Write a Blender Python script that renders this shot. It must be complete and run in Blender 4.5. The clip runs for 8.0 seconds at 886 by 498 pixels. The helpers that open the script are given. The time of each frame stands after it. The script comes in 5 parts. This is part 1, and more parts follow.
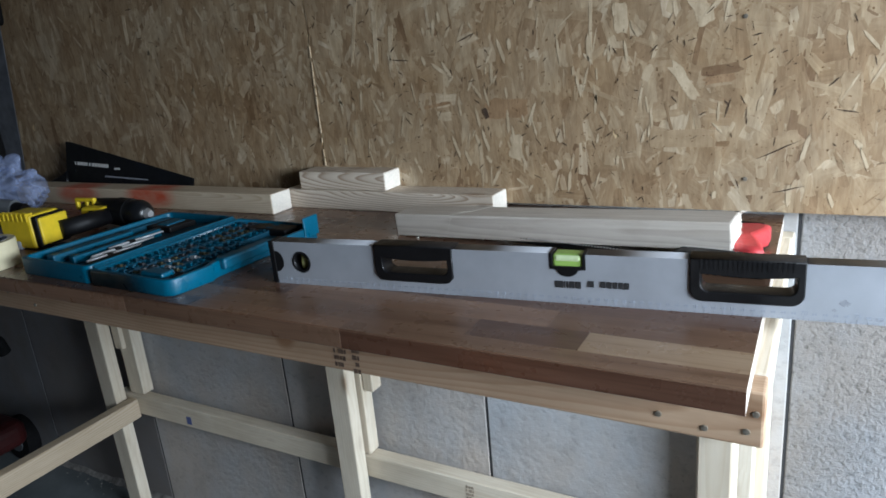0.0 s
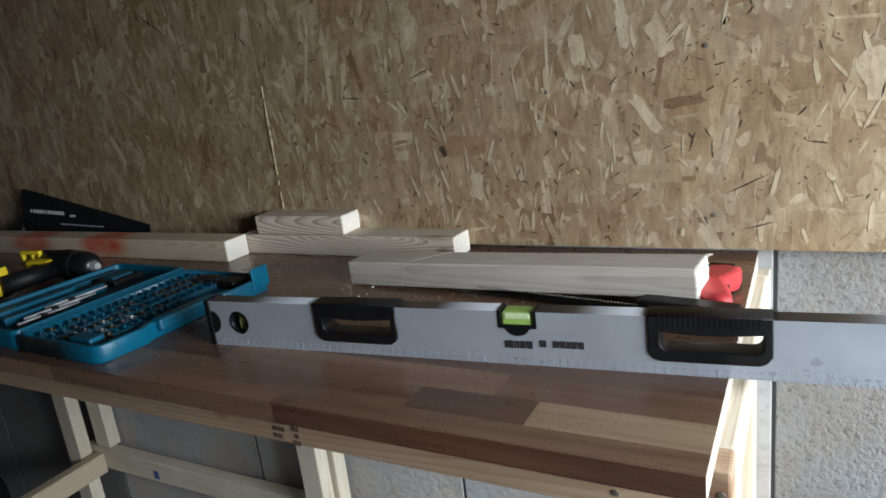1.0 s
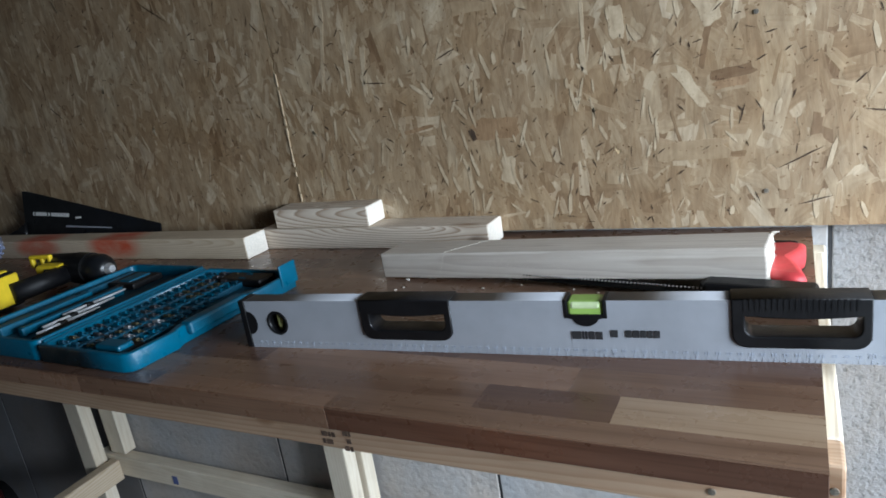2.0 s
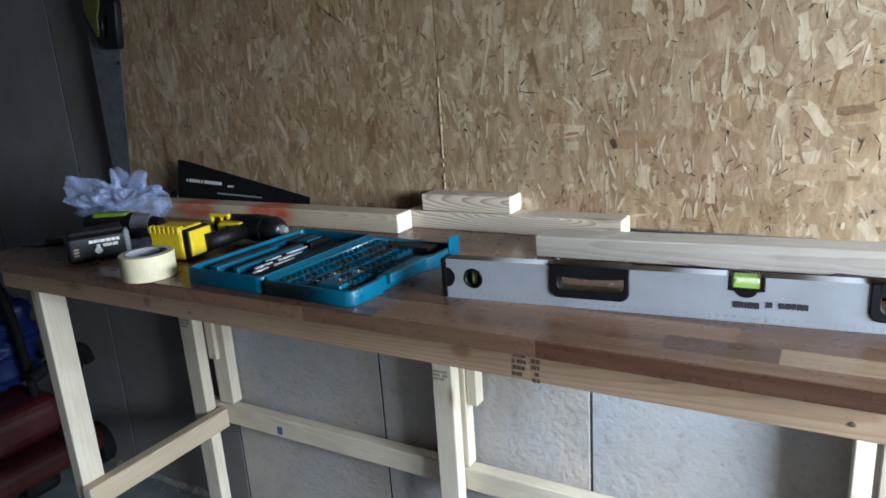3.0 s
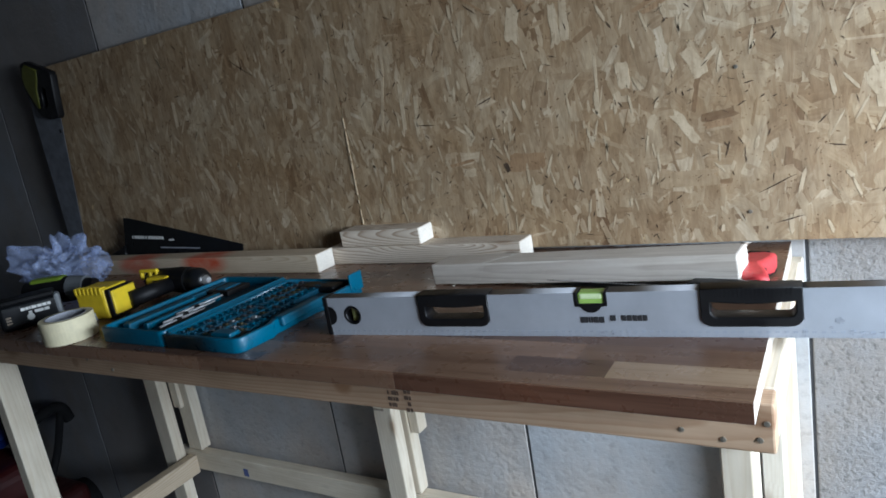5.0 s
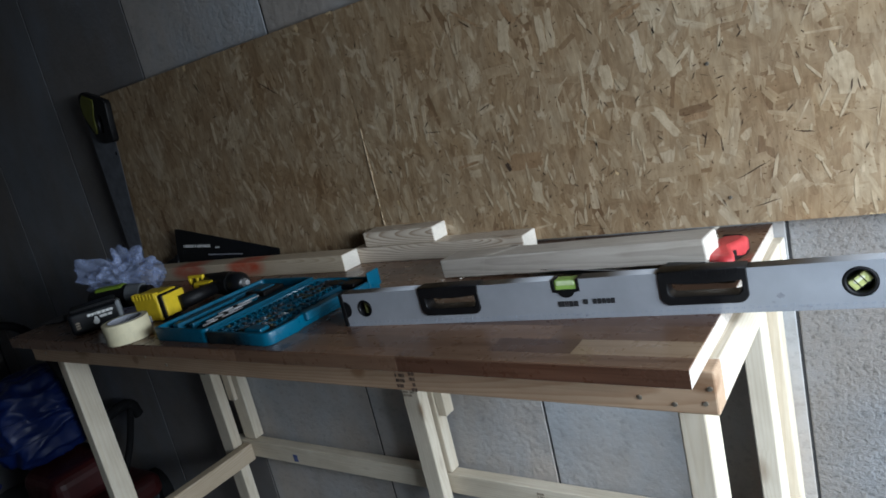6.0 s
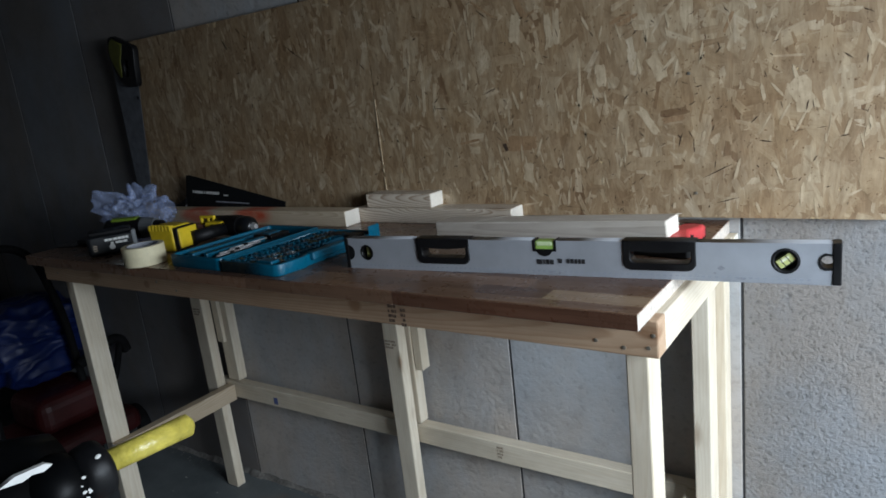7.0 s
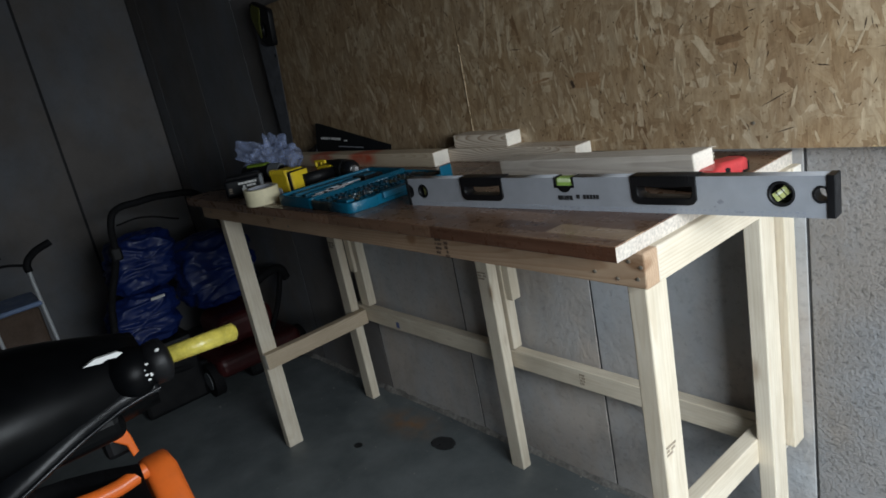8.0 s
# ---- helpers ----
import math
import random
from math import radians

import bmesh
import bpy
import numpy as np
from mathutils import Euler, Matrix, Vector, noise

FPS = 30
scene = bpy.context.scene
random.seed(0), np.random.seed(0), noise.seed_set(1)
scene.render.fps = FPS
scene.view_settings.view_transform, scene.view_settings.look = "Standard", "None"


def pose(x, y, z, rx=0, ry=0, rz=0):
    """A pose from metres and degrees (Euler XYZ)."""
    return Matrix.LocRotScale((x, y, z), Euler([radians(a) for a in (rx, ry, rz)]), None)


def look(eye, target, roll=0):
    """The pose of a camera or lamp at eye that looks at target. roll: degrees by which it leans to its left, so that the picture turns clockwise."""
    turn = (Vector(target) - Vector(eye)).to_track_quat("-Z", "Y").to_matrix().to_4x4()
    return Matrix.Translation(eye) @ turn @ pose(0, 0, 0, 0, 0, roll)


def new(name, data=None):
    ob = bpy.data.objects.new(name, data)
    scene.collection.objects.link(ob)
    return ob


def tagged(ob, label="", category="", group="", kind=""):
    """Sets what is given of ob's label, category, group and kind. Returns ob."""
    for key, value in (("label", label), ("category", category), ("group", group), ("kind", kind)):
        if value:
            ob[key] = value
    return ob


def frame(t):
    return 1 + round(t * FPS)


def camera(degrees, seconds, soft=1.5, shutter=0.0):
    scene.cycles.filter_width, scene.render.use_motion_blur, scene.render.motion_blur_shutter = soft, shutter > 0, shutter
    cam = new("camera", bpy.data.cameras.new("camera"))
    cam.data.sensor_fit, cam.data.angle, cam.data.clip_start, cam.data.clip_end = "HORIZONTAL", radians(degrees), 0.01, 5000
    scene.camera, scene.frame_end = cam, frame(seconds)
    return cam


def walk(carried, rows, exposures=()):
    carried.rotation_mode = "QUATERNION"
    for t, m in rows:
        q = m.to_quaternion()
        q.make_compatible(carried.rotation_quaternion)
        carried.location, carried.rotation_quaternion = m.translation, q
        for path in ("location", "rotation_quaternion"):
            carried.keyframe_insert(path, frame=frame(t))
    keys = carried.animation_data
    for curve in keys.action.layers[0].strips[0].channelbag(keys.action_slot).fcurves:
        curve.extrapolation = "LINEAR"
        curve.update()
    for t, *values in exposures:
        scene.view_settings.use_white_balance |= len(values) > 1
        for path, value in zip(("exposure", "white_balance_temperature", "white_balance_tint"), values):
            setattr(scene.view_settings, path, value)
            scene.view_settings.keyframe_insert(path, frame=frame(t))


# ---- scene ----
cam = camera(66.5, 8.0, 1.7)
PATH = [
    (0, (0.042, -1.176, 1.405), (-0.912, 0.482, 0.822), -5.2),
    (0.5, (0.039, -1.232, 1.415), (-0.845, 0.481, 0.881), -3.1),
    (1, (0.066, -1.077, 1.419), (-0.881, 0.605, 0.898), -6.9),
    (1.2, (0.078, -0.975, 1.418), (-0.78, 0.737, 0.842), -7.6),
    (1.5, (0.058, -0.929, 1.411), (-0.97, 0.677, 0.809), -11.4),
    (1.7, (0.049, -0.912, 1.422), (-0.762, 0.819, 0.834), -10.0),
    (2, (-0.021, -1.066, 1.415), (-0.947, 0.617, 0.859), -8.9),
    (2.2, (-0.069, -1.182, 1.426), (-1.029, 0.487, 0.887), -7.9),
    (3.3, (-0.13, -1.368, 1.449), (-1.115, 0.314, 1.003), -2.7),
    (3.5, (-0.126, -1.373, 1.46), (-1.127, 0.328, 1.138), -3.5),
    (4, (-0.102, -1.359, 1.455), (-1.021, 0.388, 1.133), -4.9),
    (4.5, (-0.076, -1.298, 1.435), (-0.84, 0.493, 0.979), -3.5),
    (4.7, (-0.018, -1.284, 1.437), (-0.875, 0.462, 0.971), -5.7),
    (5.8, (0.254, -1.261, 1.464), (-0.982, 0.261, 1.066), -14.1),
    (6, (0.24, -1.322, 1.46), (-0.928, 0.242, 1.023), -13.4),
    (6.5, (0.229, -1.477, 1.436), (-0.731, 0.223, 1.003), -4.6),
    (7, (0.314, -1.489, 1.434), (-0.811, 0.098, 0.969), -6.6),
    (7.5, (0.53, -1.378, 1.405), (-0.777, 0.003, 0.786), -8.9),
    (8, (0.616, -1.385, 1.422), (-0.903, -0.212, 0.859), -11.4),
]
EXPOSURES = [(0.0, -0.37, 6050, 10), (0.5, -0.28, 6100, 10), (1.0, -0.58, 6450, 10), (1.5, -0.76, 6150, 10), (2.2, 0.0, 6000, 10), (3.5, 0.30, 6050, 10), (4.0, 0.30, 6000, 10), (4.5, 0.0, 5850, 10), (6.0, -0.79, 6100, 10), (6.5, -0.90, 6150, 10), (7.0, -1.0, 6200, 10), (8.0, -1.31, 6550, 10)]
walk(cam, [(t, look(eye, target, roll)) for t, eye, target, roll in PATH], EXPOSURES)

# ---- light: overcast sky outside the open garage door at the +x end ----
world = bpy.data.worlds.new("overcast_sky")
scene.world = world
world.use_nodes = True
wn, wl = world.node_tree.nodes, world.node_tree.links
sky = wn.new("ShaderNodeTexSky")
sky.sky_type = "NISHITA"
sky.sun_disc = False
sky.sun_elevation, sky.sun_rotation = radians(35), radians(90)
wl.new(sky.outputs["Color"], wn["Background"].inputs["Color"])
wn["Background"].inputs["Strength"].default_value = 0.06

sun = bpy.data.lights.new("sun", "SUN")
sun.energy, sun.angle, sun.color = 0.6, radians(20), (1.0, 0.96, 0.9)
sun_ob = new("sun", sun)
sun_ob.matrix_world = look((6, -3.5, 5), (0, -0.5, 0))

door_light = bpy.data.lights.new("door_daylight", "AREA")
door_light.shape, door_light.size, door_light.size_y = "RECTANGLE", 1.36, 1.00
door_light.energy, door_light.color = 218.0, (0.84, 0.93, 1.0)
door_ob = new("door_daylight", door_light)
door_ob.matrix_world = look((1.72, -0.86, 1.42), (1.32, -0.48, 0.42))

# ---- materials ----
def node_material(name):
    m = bpy.data.materials.new(name)
    m.use_nodes = True
    return m, m.node_tree.nodes, m.node_tree.links, m.node_tree.nodes["Principled BSDF"]


def coords(nodes, links, scale=(1, 1, 1), source="Object", per_object=True):
    """Texture coordinates at real size, shifted by a random amount for each object."""
    tc, mp = nodes.new("ShaderNodeTexCoord"), nodes.new("ShaderNodeMapping")
    mp.inputs["Scale"].default_value = scale
    links.new(tc.outputs[source], mp.inputs["Vector"])
    if per_object:
        info, mul = nodes.new("ShaderNodeObjectInfo"), nodes.new("ShaderNodeMath")
        mul.operation, mul.inputs[1].default_value = "MULTIPLY", 37.0
        links.new(info.outputs["Random"], mul.inputs[0])
        links.new(mul.outputs[0], mp.inputs["Location"])
    return mp.outputs["Vector"]


def ramp(nodes, links, value, stops):
    r = nodes.new("ShaderNodeValToRGB")
    while len(r.color_ramp.elements) < len(stops):
        r.color_ramp.elements.new(0.5)
    for e, (p, c) in zip(r.color_ramp.elements, stops):
        e.position, e.color = p, (*c, 1)
    links.new(value, r.inputs["Fac"])
    return r.outputs["Color"]


def noise_node(nodes, links, vec, scale, detail=4, rough=0.55):
    n = nodes.new("ShaderNodeTexNoise")
    n.inputs["Scale"].default_value, n.inputs["Detail"].default_value, n.inputs["Roughness"].default_value = scale, detail, rough
    links.new(vec, n.inputs["Vector"])
    return n.outputs["Fac"]


def mix_colour(nodes, links, fac, a, b, mode="MIX"):
    m = nodes.new("ShaderNodeMix")
    m.data_type, m.blend_type = "RGBA", mode
    for value, slot in ((fac, 0), (a, 6), (b, 7)):
        if isinstance(value, (int, float)):
            m.inputs[slot].default_value = value
        elif isinstance(value, tuple):
            m.inputs[slot].default_value = (*value, 1)
        else:
            links.new(value, m.inputs[slot])
    return m.outputs[2]


def add_bump(nodes, links, bsdf, height, strength, distance):
    b = nodes.new("ShaderNodeBump")
    b.inputs["Strength"].default_value, b.inputs["Distance"].default_value = strength, distance
    links.new(height, b.inputs["Height"])
    links.new(b.outputs["Normal"], bsdf.inputs["Normal"])


def surface(name, colour, rough=0.5, metal=0.0, vary=0.12, grain=60.0, bump=0.15, fine=300.0, stain=0.15, coat=0.0, rvar=0.15):
    """A worn surface: broad stains, fine grain, uneven gloss and a little relief."""
    m, n, l, p = node_material(name)
    vec = coords(n, l)
    lo = tuple(max(0.0, c * (1 - vary)) for c in colour)
    hi = tuple(min(1.0, c * (1 + vary)) for c in colour)
    col = ramp(n, l, noise_node(n, l, vec, grain), [(0.3, lo), (0.7, hi)])
    broad = ramp(n, l, noise_node(n, l, vec, 7.0, 5), [(0.35, (1 - stain,) * 3), (0.65, (1.0, 1.0, 1.0))])
    col = mix_colour(n, l, 1.0, col, broad, "MULTIPLY")
    l.new(col, p.inputs["Base Color"])
    rr = ramp(n, l, noise_node(n, l, vec, 18.0), [(0.3, (max(0.03, rough - rvar),) * 3), (0.7, (min(1.0, rough + rvar),) * 3)])
    l.new(rr, p.inputs["Roughness"])
    p.inputs["Metallic"].default_value = metal
    p.inputs["Coat Weight"].default_value = coat
    if bump:
        add_bump(n, l, p, noise_node(n, l, vec, fine, 3), bump, 0.002)
    return m


def pine(name, light, dark, knots=0.7, rough_saw=0.0, spots=(), ring=300.0, tilt=0.055):
    """Softwood with its length along local x: growth rings round a slightly slanting pith, knots that bend them, fibres and dents."""
    m, n, l, p = node_material(name)

    def calc(op, a, b=None):
        q = n.new("ShaderNodeMath")
        q.operation = op
        for slot, value in ((0, a), (1, b)):
            if value is None:
                continue
            if isinstance(value, (int, float)):
                q.inputs[slot].default_value = value
            else:
                l.new(value, q.inputs[slot])
        return q.outputs[0]

    tc, sep, info = n.new("ShaderNodeTexCoord"), n.new("ShaderNodeSeparateXYZ"), n.new("ShaderNodeObjectInfo")
    l.new(tc.outputs["Object"], sep.inputs[0])
    x, y, z = sep.outputs
    rnd = info.outputs["Random"]
    v = n.new("ShaderNodeTexVoronoi")
    v.inputs["Scale"].default_value = 1.0
    l.new(coords(n, l, (5.0, 13, 13)), v.inputs["Vector"])
    pick = n.new("ShaderNodeSeparateColor")
    l.new(v.outputs["Color"], pick.inputs[0])
    has = calc("GREATER_THAN", pick.outputs[0], knots)
    near = n.new("ShaderNodeMapRange")
    near.inputs["From Min"].default_value, near.inputs["From Max"].default_value = 0.55, 0.0
    l.new(v.outputs["Distance"], near.inputs["Value"])
    bend = calc("MULTIPLY", calc("MULTIPLY", near.outputs[0], near.outputs[0]), has)
    warp = noise_node(n, l, coords(n, l, (3, 16, 16)), 1.0, 3, 0.5)
    yy = calc("ADD", calc("ADD", y, calc("MULTIPLY", x, tilt)), calc("MULTIPLY", rnd, 0.05))
    zz = calc("ADD", calc("ADD", z, calc("MULTIPLY", x, 0.02)), calc("MULTIPLY", rnd, -0.045))
    dist = calc("SQRT", calc("ADD", calc("MULTIPLY", yy, yy), calc("MULTIPLY", zz, zz)))
    dist = calc("ADD", dist, calc("MULTIPLY", warp, 0.012))
    dist = calc("ADD", dist, calc("MULTIPLY", bend, 0.014))
    rings = calc("FRACT", calc("MULTIPLY", dist, ring))
    mid = tuple((a * 0.7 + b * 0.3) for a, b in zip(light, dark))
    col = ramp(n, l, rings, [(0.0, light), (0.50, mid), (0.86, dark), (1.0, light)])
    fine = coords(n, l, (5, 260, 260))
    fibre = ramp(n, l, noise_node(n, l, fine, 1.0, 3), [(0.3, (0.925, 0.915, 0.90)), (0.6, (1.0, 1.0, 1.0))])
    col = mix_colour(n, l, 1.0, col, fibre, "MULTIPLY")
    cloud = ramp(n, l, noise_node(n, l, coords(n, l, (7, 22, 22)), 1.0, 5, 0.6), [(0.32, (0.86, 0.84, 0.81)), (0.62, (1.0, 1.0, 1.0))])
    col = mix_colour(n, l, 1.0, col, cloud, "MULTIPLY")
    shade = ramp(n, l, rnd, [(0.0, (0.92, 0.90, 0.87)), (1.0, (1.0, 1.0, 1.0))])
    col = mix_colour(n, l, 1.0, col, shade, "MULTIPLY")
    spot = ramp(n, l, v.outputs["Distance"], [(0.06, (0.75,) * 3), (0.12, (0.4,) * 3), (0.2, (0.0,) * 3)])
    heart = n.new("ShaderNodeMix")
    heart.data_type = "RGBA"
    heart.blend_type = "MULTIPLY"
    heart.inputs[0].default_value = 1.0
    l.new(spot, heart.inputs[6])
    l.new(has, heart.inputs[7])
    col = mix_colour(n, l, heart.outputs[2], col, (0.24, 0.14, 0.07))
    for (sx, sy, sz), (wx, wy, wz), tint in spots:
        mp, sph = n.new("ShaderNodeMapping"), n.new("ShaderNodeTexGradient")
        sph.gradient_type = "SPHERICAL"
        mp.inputs["Location"].default_value, mp.inputs["Scale"].default_value = (-sx / wx, -sy / wy, -sz / wz), (1 / wx, 1 / wy, 1 / wz)
        l.new(tc.outputs["Object"], mp.inputs["Vector"])
        l.new(mp.outputs["Vector"], sph.inputs["Vector"])
        blotch = ramp(n, l, noise_node(n, l, coords(n, l, (12, 30, 30)), 1.0, 4, 0.6), [(0.3, (0.45,) * 3), (0.6, (1.0,) * 3)])
        amount = calc("MULTIPLY", ramp(n, l, sph.outputs["Fac"], [(0.05, (0.0,) * 3), (0.5, (1.0,) * 3)]), blotch)
        col = mix_colour(n, l, amount, col, tint)
    l.new(col, p.inputs["Base Color"])
    p.inputs["Roughness"].default_value = 0.72
    add_bump(n, l, p, noise_node(n, l, fine, 1.0, 4), 0.25 + rough_saw, 0.0012)
    return m


PINE = pine("planed_pine", (0.78, 0.71, 0.59), (0.725, 0.64, 0.505), knots=0.64, ring=150.0, tilt=0.03)
PINE_SIDE = pine("knotty_side_pine", (0.80, 0.725, 0.60), (0.71, 0.61, 0.465), knots=0.7, ring=150.0, tilt=0.03, spots=[((0.095, -0.018, 0.012), (0.020, 0.03, 0.015), (0.36, 0.23, 0.13)), ((0.088, -0.018, 0.016), (0.006, 0.03, 0.005), (0.12, 0.07, 0.04))])
PINE_AGED = pine("aged_pine", (0.60, 0.50, 0.375), (0.47, 0.36, 0.24), knots=0.5, ring=190.0, tilt=0.05)
PINE_WARM = pine("warm_pine", (0.555, 0.40, 0.275), (0.46, 0.30, 0.19), ring=170.0, spots=[((0.93, -0.02, 0.012), (0.03, 0.03, 0.016), (0.22, 0.11, 0.05)), ((0.330, -0.02, 0.002), (0.022, 0.03, 0.020), (0.30, 0.17, 0.09)), ((-0.40, -0.02, -0.008), (0.016, 0.03, 0.014), (0.28, 0.16, 0.09))])
PINE_GREY = pine("rough_sawn_pine", (0.83, 0.775, 0.71), (0.68, 0.615, 0.555), knots=2.0, rough_saw=0.5, ring=230.0, tilt=0.01)
PINE_KNOTTY = pine("knotty_pine", (0.84, 0.76, 0.655), (0.44, 0.32, 0.225), knots=0.62, ring=230.0, tilt=0.085, spots=[((0.232, -0.03, -0.012), (0.028, 0.03, 0.018), (0.13, 0.08, 0.05))])
PINE_RED = pine("oversprayed_pine", (0.76, 0.65, 0.50), (0.60, 0.47, 0.32), spots=[((-0.195, -0.02, 0.008), (0.105, 0.1, 0.038), (0.60, 0.10, 0.04)), ((0.080, -0.02, 0.008), (0.105, 0.1, 0.038), (0.60, 0.10, 0.04))])
PINE_END = surface("cut_end_grain", (0.82, 0.76, 0.665), 0.85, vary=0.10, grain=240, bump=0.5, fine=700)


def osb_material():
    m, n, l, p = node_material("strand_board")
    geo = n.new("ShaderNodeNewGeometry")
    rnd = geo.outputs["Random Per Island"]
    tone = ramp(n, l, rnd, [(0.0, (0.22, 0.14, 0.079)), (0.02, (0.315, 0.221, 0.132)), (0.10, (0.362, 0.264, 0.163)), (0.36, (0.393, 0.294, 0.185)),
                            (0.62, (0.43, 0.33, 0.214)), (0.86, (0.486, 0.39, 0.264)), (1.0, (0.575, 0.482, 0.354))])
    tc, mp = n.new("ShaderNodeTexCoord"), n.new("ShaderNodeMapping")
    mp.inputs["Scale"].default_value = (12, 260, 1)
    l.new(tc.outputs["UV"], mp.inputs["Vector"])
    mul = n.new("ShaderNodeMath")
    mul.operation, mul.inputs[1].default_value = "MULTIPLY", 91.0
    l.new(rnd, mul.inputs[0])
    l.new(mul.outputs[0], mp.inputs["Location"])
    grain = noise_node(n, l, mp.outputs["Vector"], 1.0, 4, 0.6)
    col = mix_colour(n, l, 1.0, tone, ramp(n, l, grain, [(0.3, (0.84, 0.80, 0.76)), (0.62, (1.0, 1.0, 1.0))]), "MULTIPLY")
    vec = coords(n, l, per_object=False)
    smear = noise_node(n, l, coords(n, l, (60, 60, 22), per_object=False), 1.0, 4, 0.6)
    col = mix_colour(n, l, 1.0, col, ramp(n, l, smear, [(0.3, (0.74, 0.70, 0.66)), (0.68, (1.12, 1.12, 1.11))]), "MULTIPLY")
    flecks = ramp(n, l, noise_node(n, l, vec, 160.0, 2), [(0.26, (0.35, 0.24, 0.14)), (0.33, (1.0, 1.0, 1.0))])
    col = mix_colour(n, l, 1.0, col, flecks, "MULTIPLY")
    broad = ramp(n, l, noise_node(n, l, vec, 6.5, 4), [(0.3, (0.86, 0.77, 0.66)), (0.65, (1.0, 1.0, 1.0))])
    col = mix_colour(n, l, 1.0, col, broad, "MULTIPLY")
    streak = ramp(n, l, noise_node(n, l, coords(n, l, (150, 150, 20), per_object=False), 1.0, 3, 0.6), [(0.33, (0.82, 0.77, 0.71)), (0.55, (1.0, 1.0, 1.0))])
    l.new(mix_colour(n, l, 0.5, col, streak, "MULTIPLY"), p.inputs["Base Color"])
    p.inputs["Roughness"].default_value = 0.6
    add_bump(n, l, p, grain, 0.35, 0.001)
    return m


OSB = osb_material()


def strand_wood(name, light, dark):
    """A single broad strand: fine fibres, smeared resin and a few dark pits."""
    m, n, l, p = node_material(name)
    fibre = noise_node(n, l, coords(n, l, (170, 170, 24)), 1.0, 4, 0.6)
    col = ramp(n, l, fibre, [(0.3, dark), (0.66, light)])
    smear = ramp(n, l, noise_node(n, l, coords(n, l), 38.0, 5, 0.65), [(0.32, (0.80, 0.75, 0.69)), (0.62, (1.06, 1.05, 1.03))])
    col = mix_colour(n, l, 1.0, col, smear, "MULTIPLY")
    pits = ramp(n, l, noise_node(n, l, coords(n, l), 180.0, 2), [(0.27, (0.4, 0.3, 0.2)), (0.34, (1.0, 1.0, 1.0))])
    l.new(mix_colour(n, l, 1.0, col, pits, "MULTIPLY"), p.inputs["Base Color"])
    p.inputs["Roughness"].default_value = 0.6
    add_bump(n, l, p, fibre, 0.35, 0.001)
    return m


TAN_STRAND = strand_wood("tan_strand", (0.41, 0.303, 0.187), (0.325, 0.233, 0.14))
PALE_STRAND = strand_wood("pale_strand", (0.56, 0.453, 0.313), (0.45, 0.352, 0.235))
BROWN_STRAND = strand_wood("resin_brown_strand", (0.375, 0.248, 0.14), (0.262, 0.164, 0.089))
DARK_STRAND = surface("bark_sliver", (0.075, 0.045, 0.026), 0.8, vary=0.4, grain=200, bump=0.2)
OSB_EDGE = surface("strand_board_edge", (0.62, 0.46, 0.26), 0.8, vary=0.35, grain=160, bump=0.6, fine=300)


def laminate(name, light, dark):
    m, n, l, p = node_material(name)
    vec = coords(n, l, (2.2, 34, 34))
    fine = coords(n, l, (7, 320, 320))
    col = ramp(n, l, noise_node(n, l, vec, 1.3, 6, 0.6), [(0.28, dark), (0.72, light)])
    pores = ramp(n, l, noise_node(n, l, fine, 1.0, 3), [(0.30, (0.74, 0.70, 0.66)), (0.5, (1.0, 1.0, 1.0))])
    l.new(mix_colour(n, l, 1.0, col, pores, "MULTIPLY"), p.inputs["Base Color"])
    wear = noise_node(n, l, coords(n, l, per_object=False), 26.0, 5)
    l.new(ramp(n, l, wear, [(0.3, (0.22,) * 3), (0.7, (0.38,) * 3)]), p.inputs["Roughness"])
    add_bump(n, l, p, noise_node(n, l, fine, 1.0, 3), 0.08, 0.0006)
    return m


STAVES = {
    "mid": laminate("stave_mid_brown", (0.245, 0.148, 0.095), (0.150, 0.082, 0.051)),
    "dark": laminate("stave_dark_brown", (0.165, 0.093, 0.062), (0.095, 0.049, 0.032)),
    "warm": laminate("stave_warm_brown", (0.31, 0.185, 0.118), (0.21, 0.115, 0.070)),
    "red": laminate("stave_red_brown", (0.150, 0.076, 0.048), (0.088, 0.041, 0.025)),
    "pale": laminate("stave_pale_brown", (0.41, 0.29, 0.19), (0.32, 0.21, 0.13)),
}
CHIPBOARD = surface("chipboard_edge", (0.64, 0.575, 0.50), 0.9, vary=0.24, grain=190, bump=0.7, fine=500, stain=0.1)


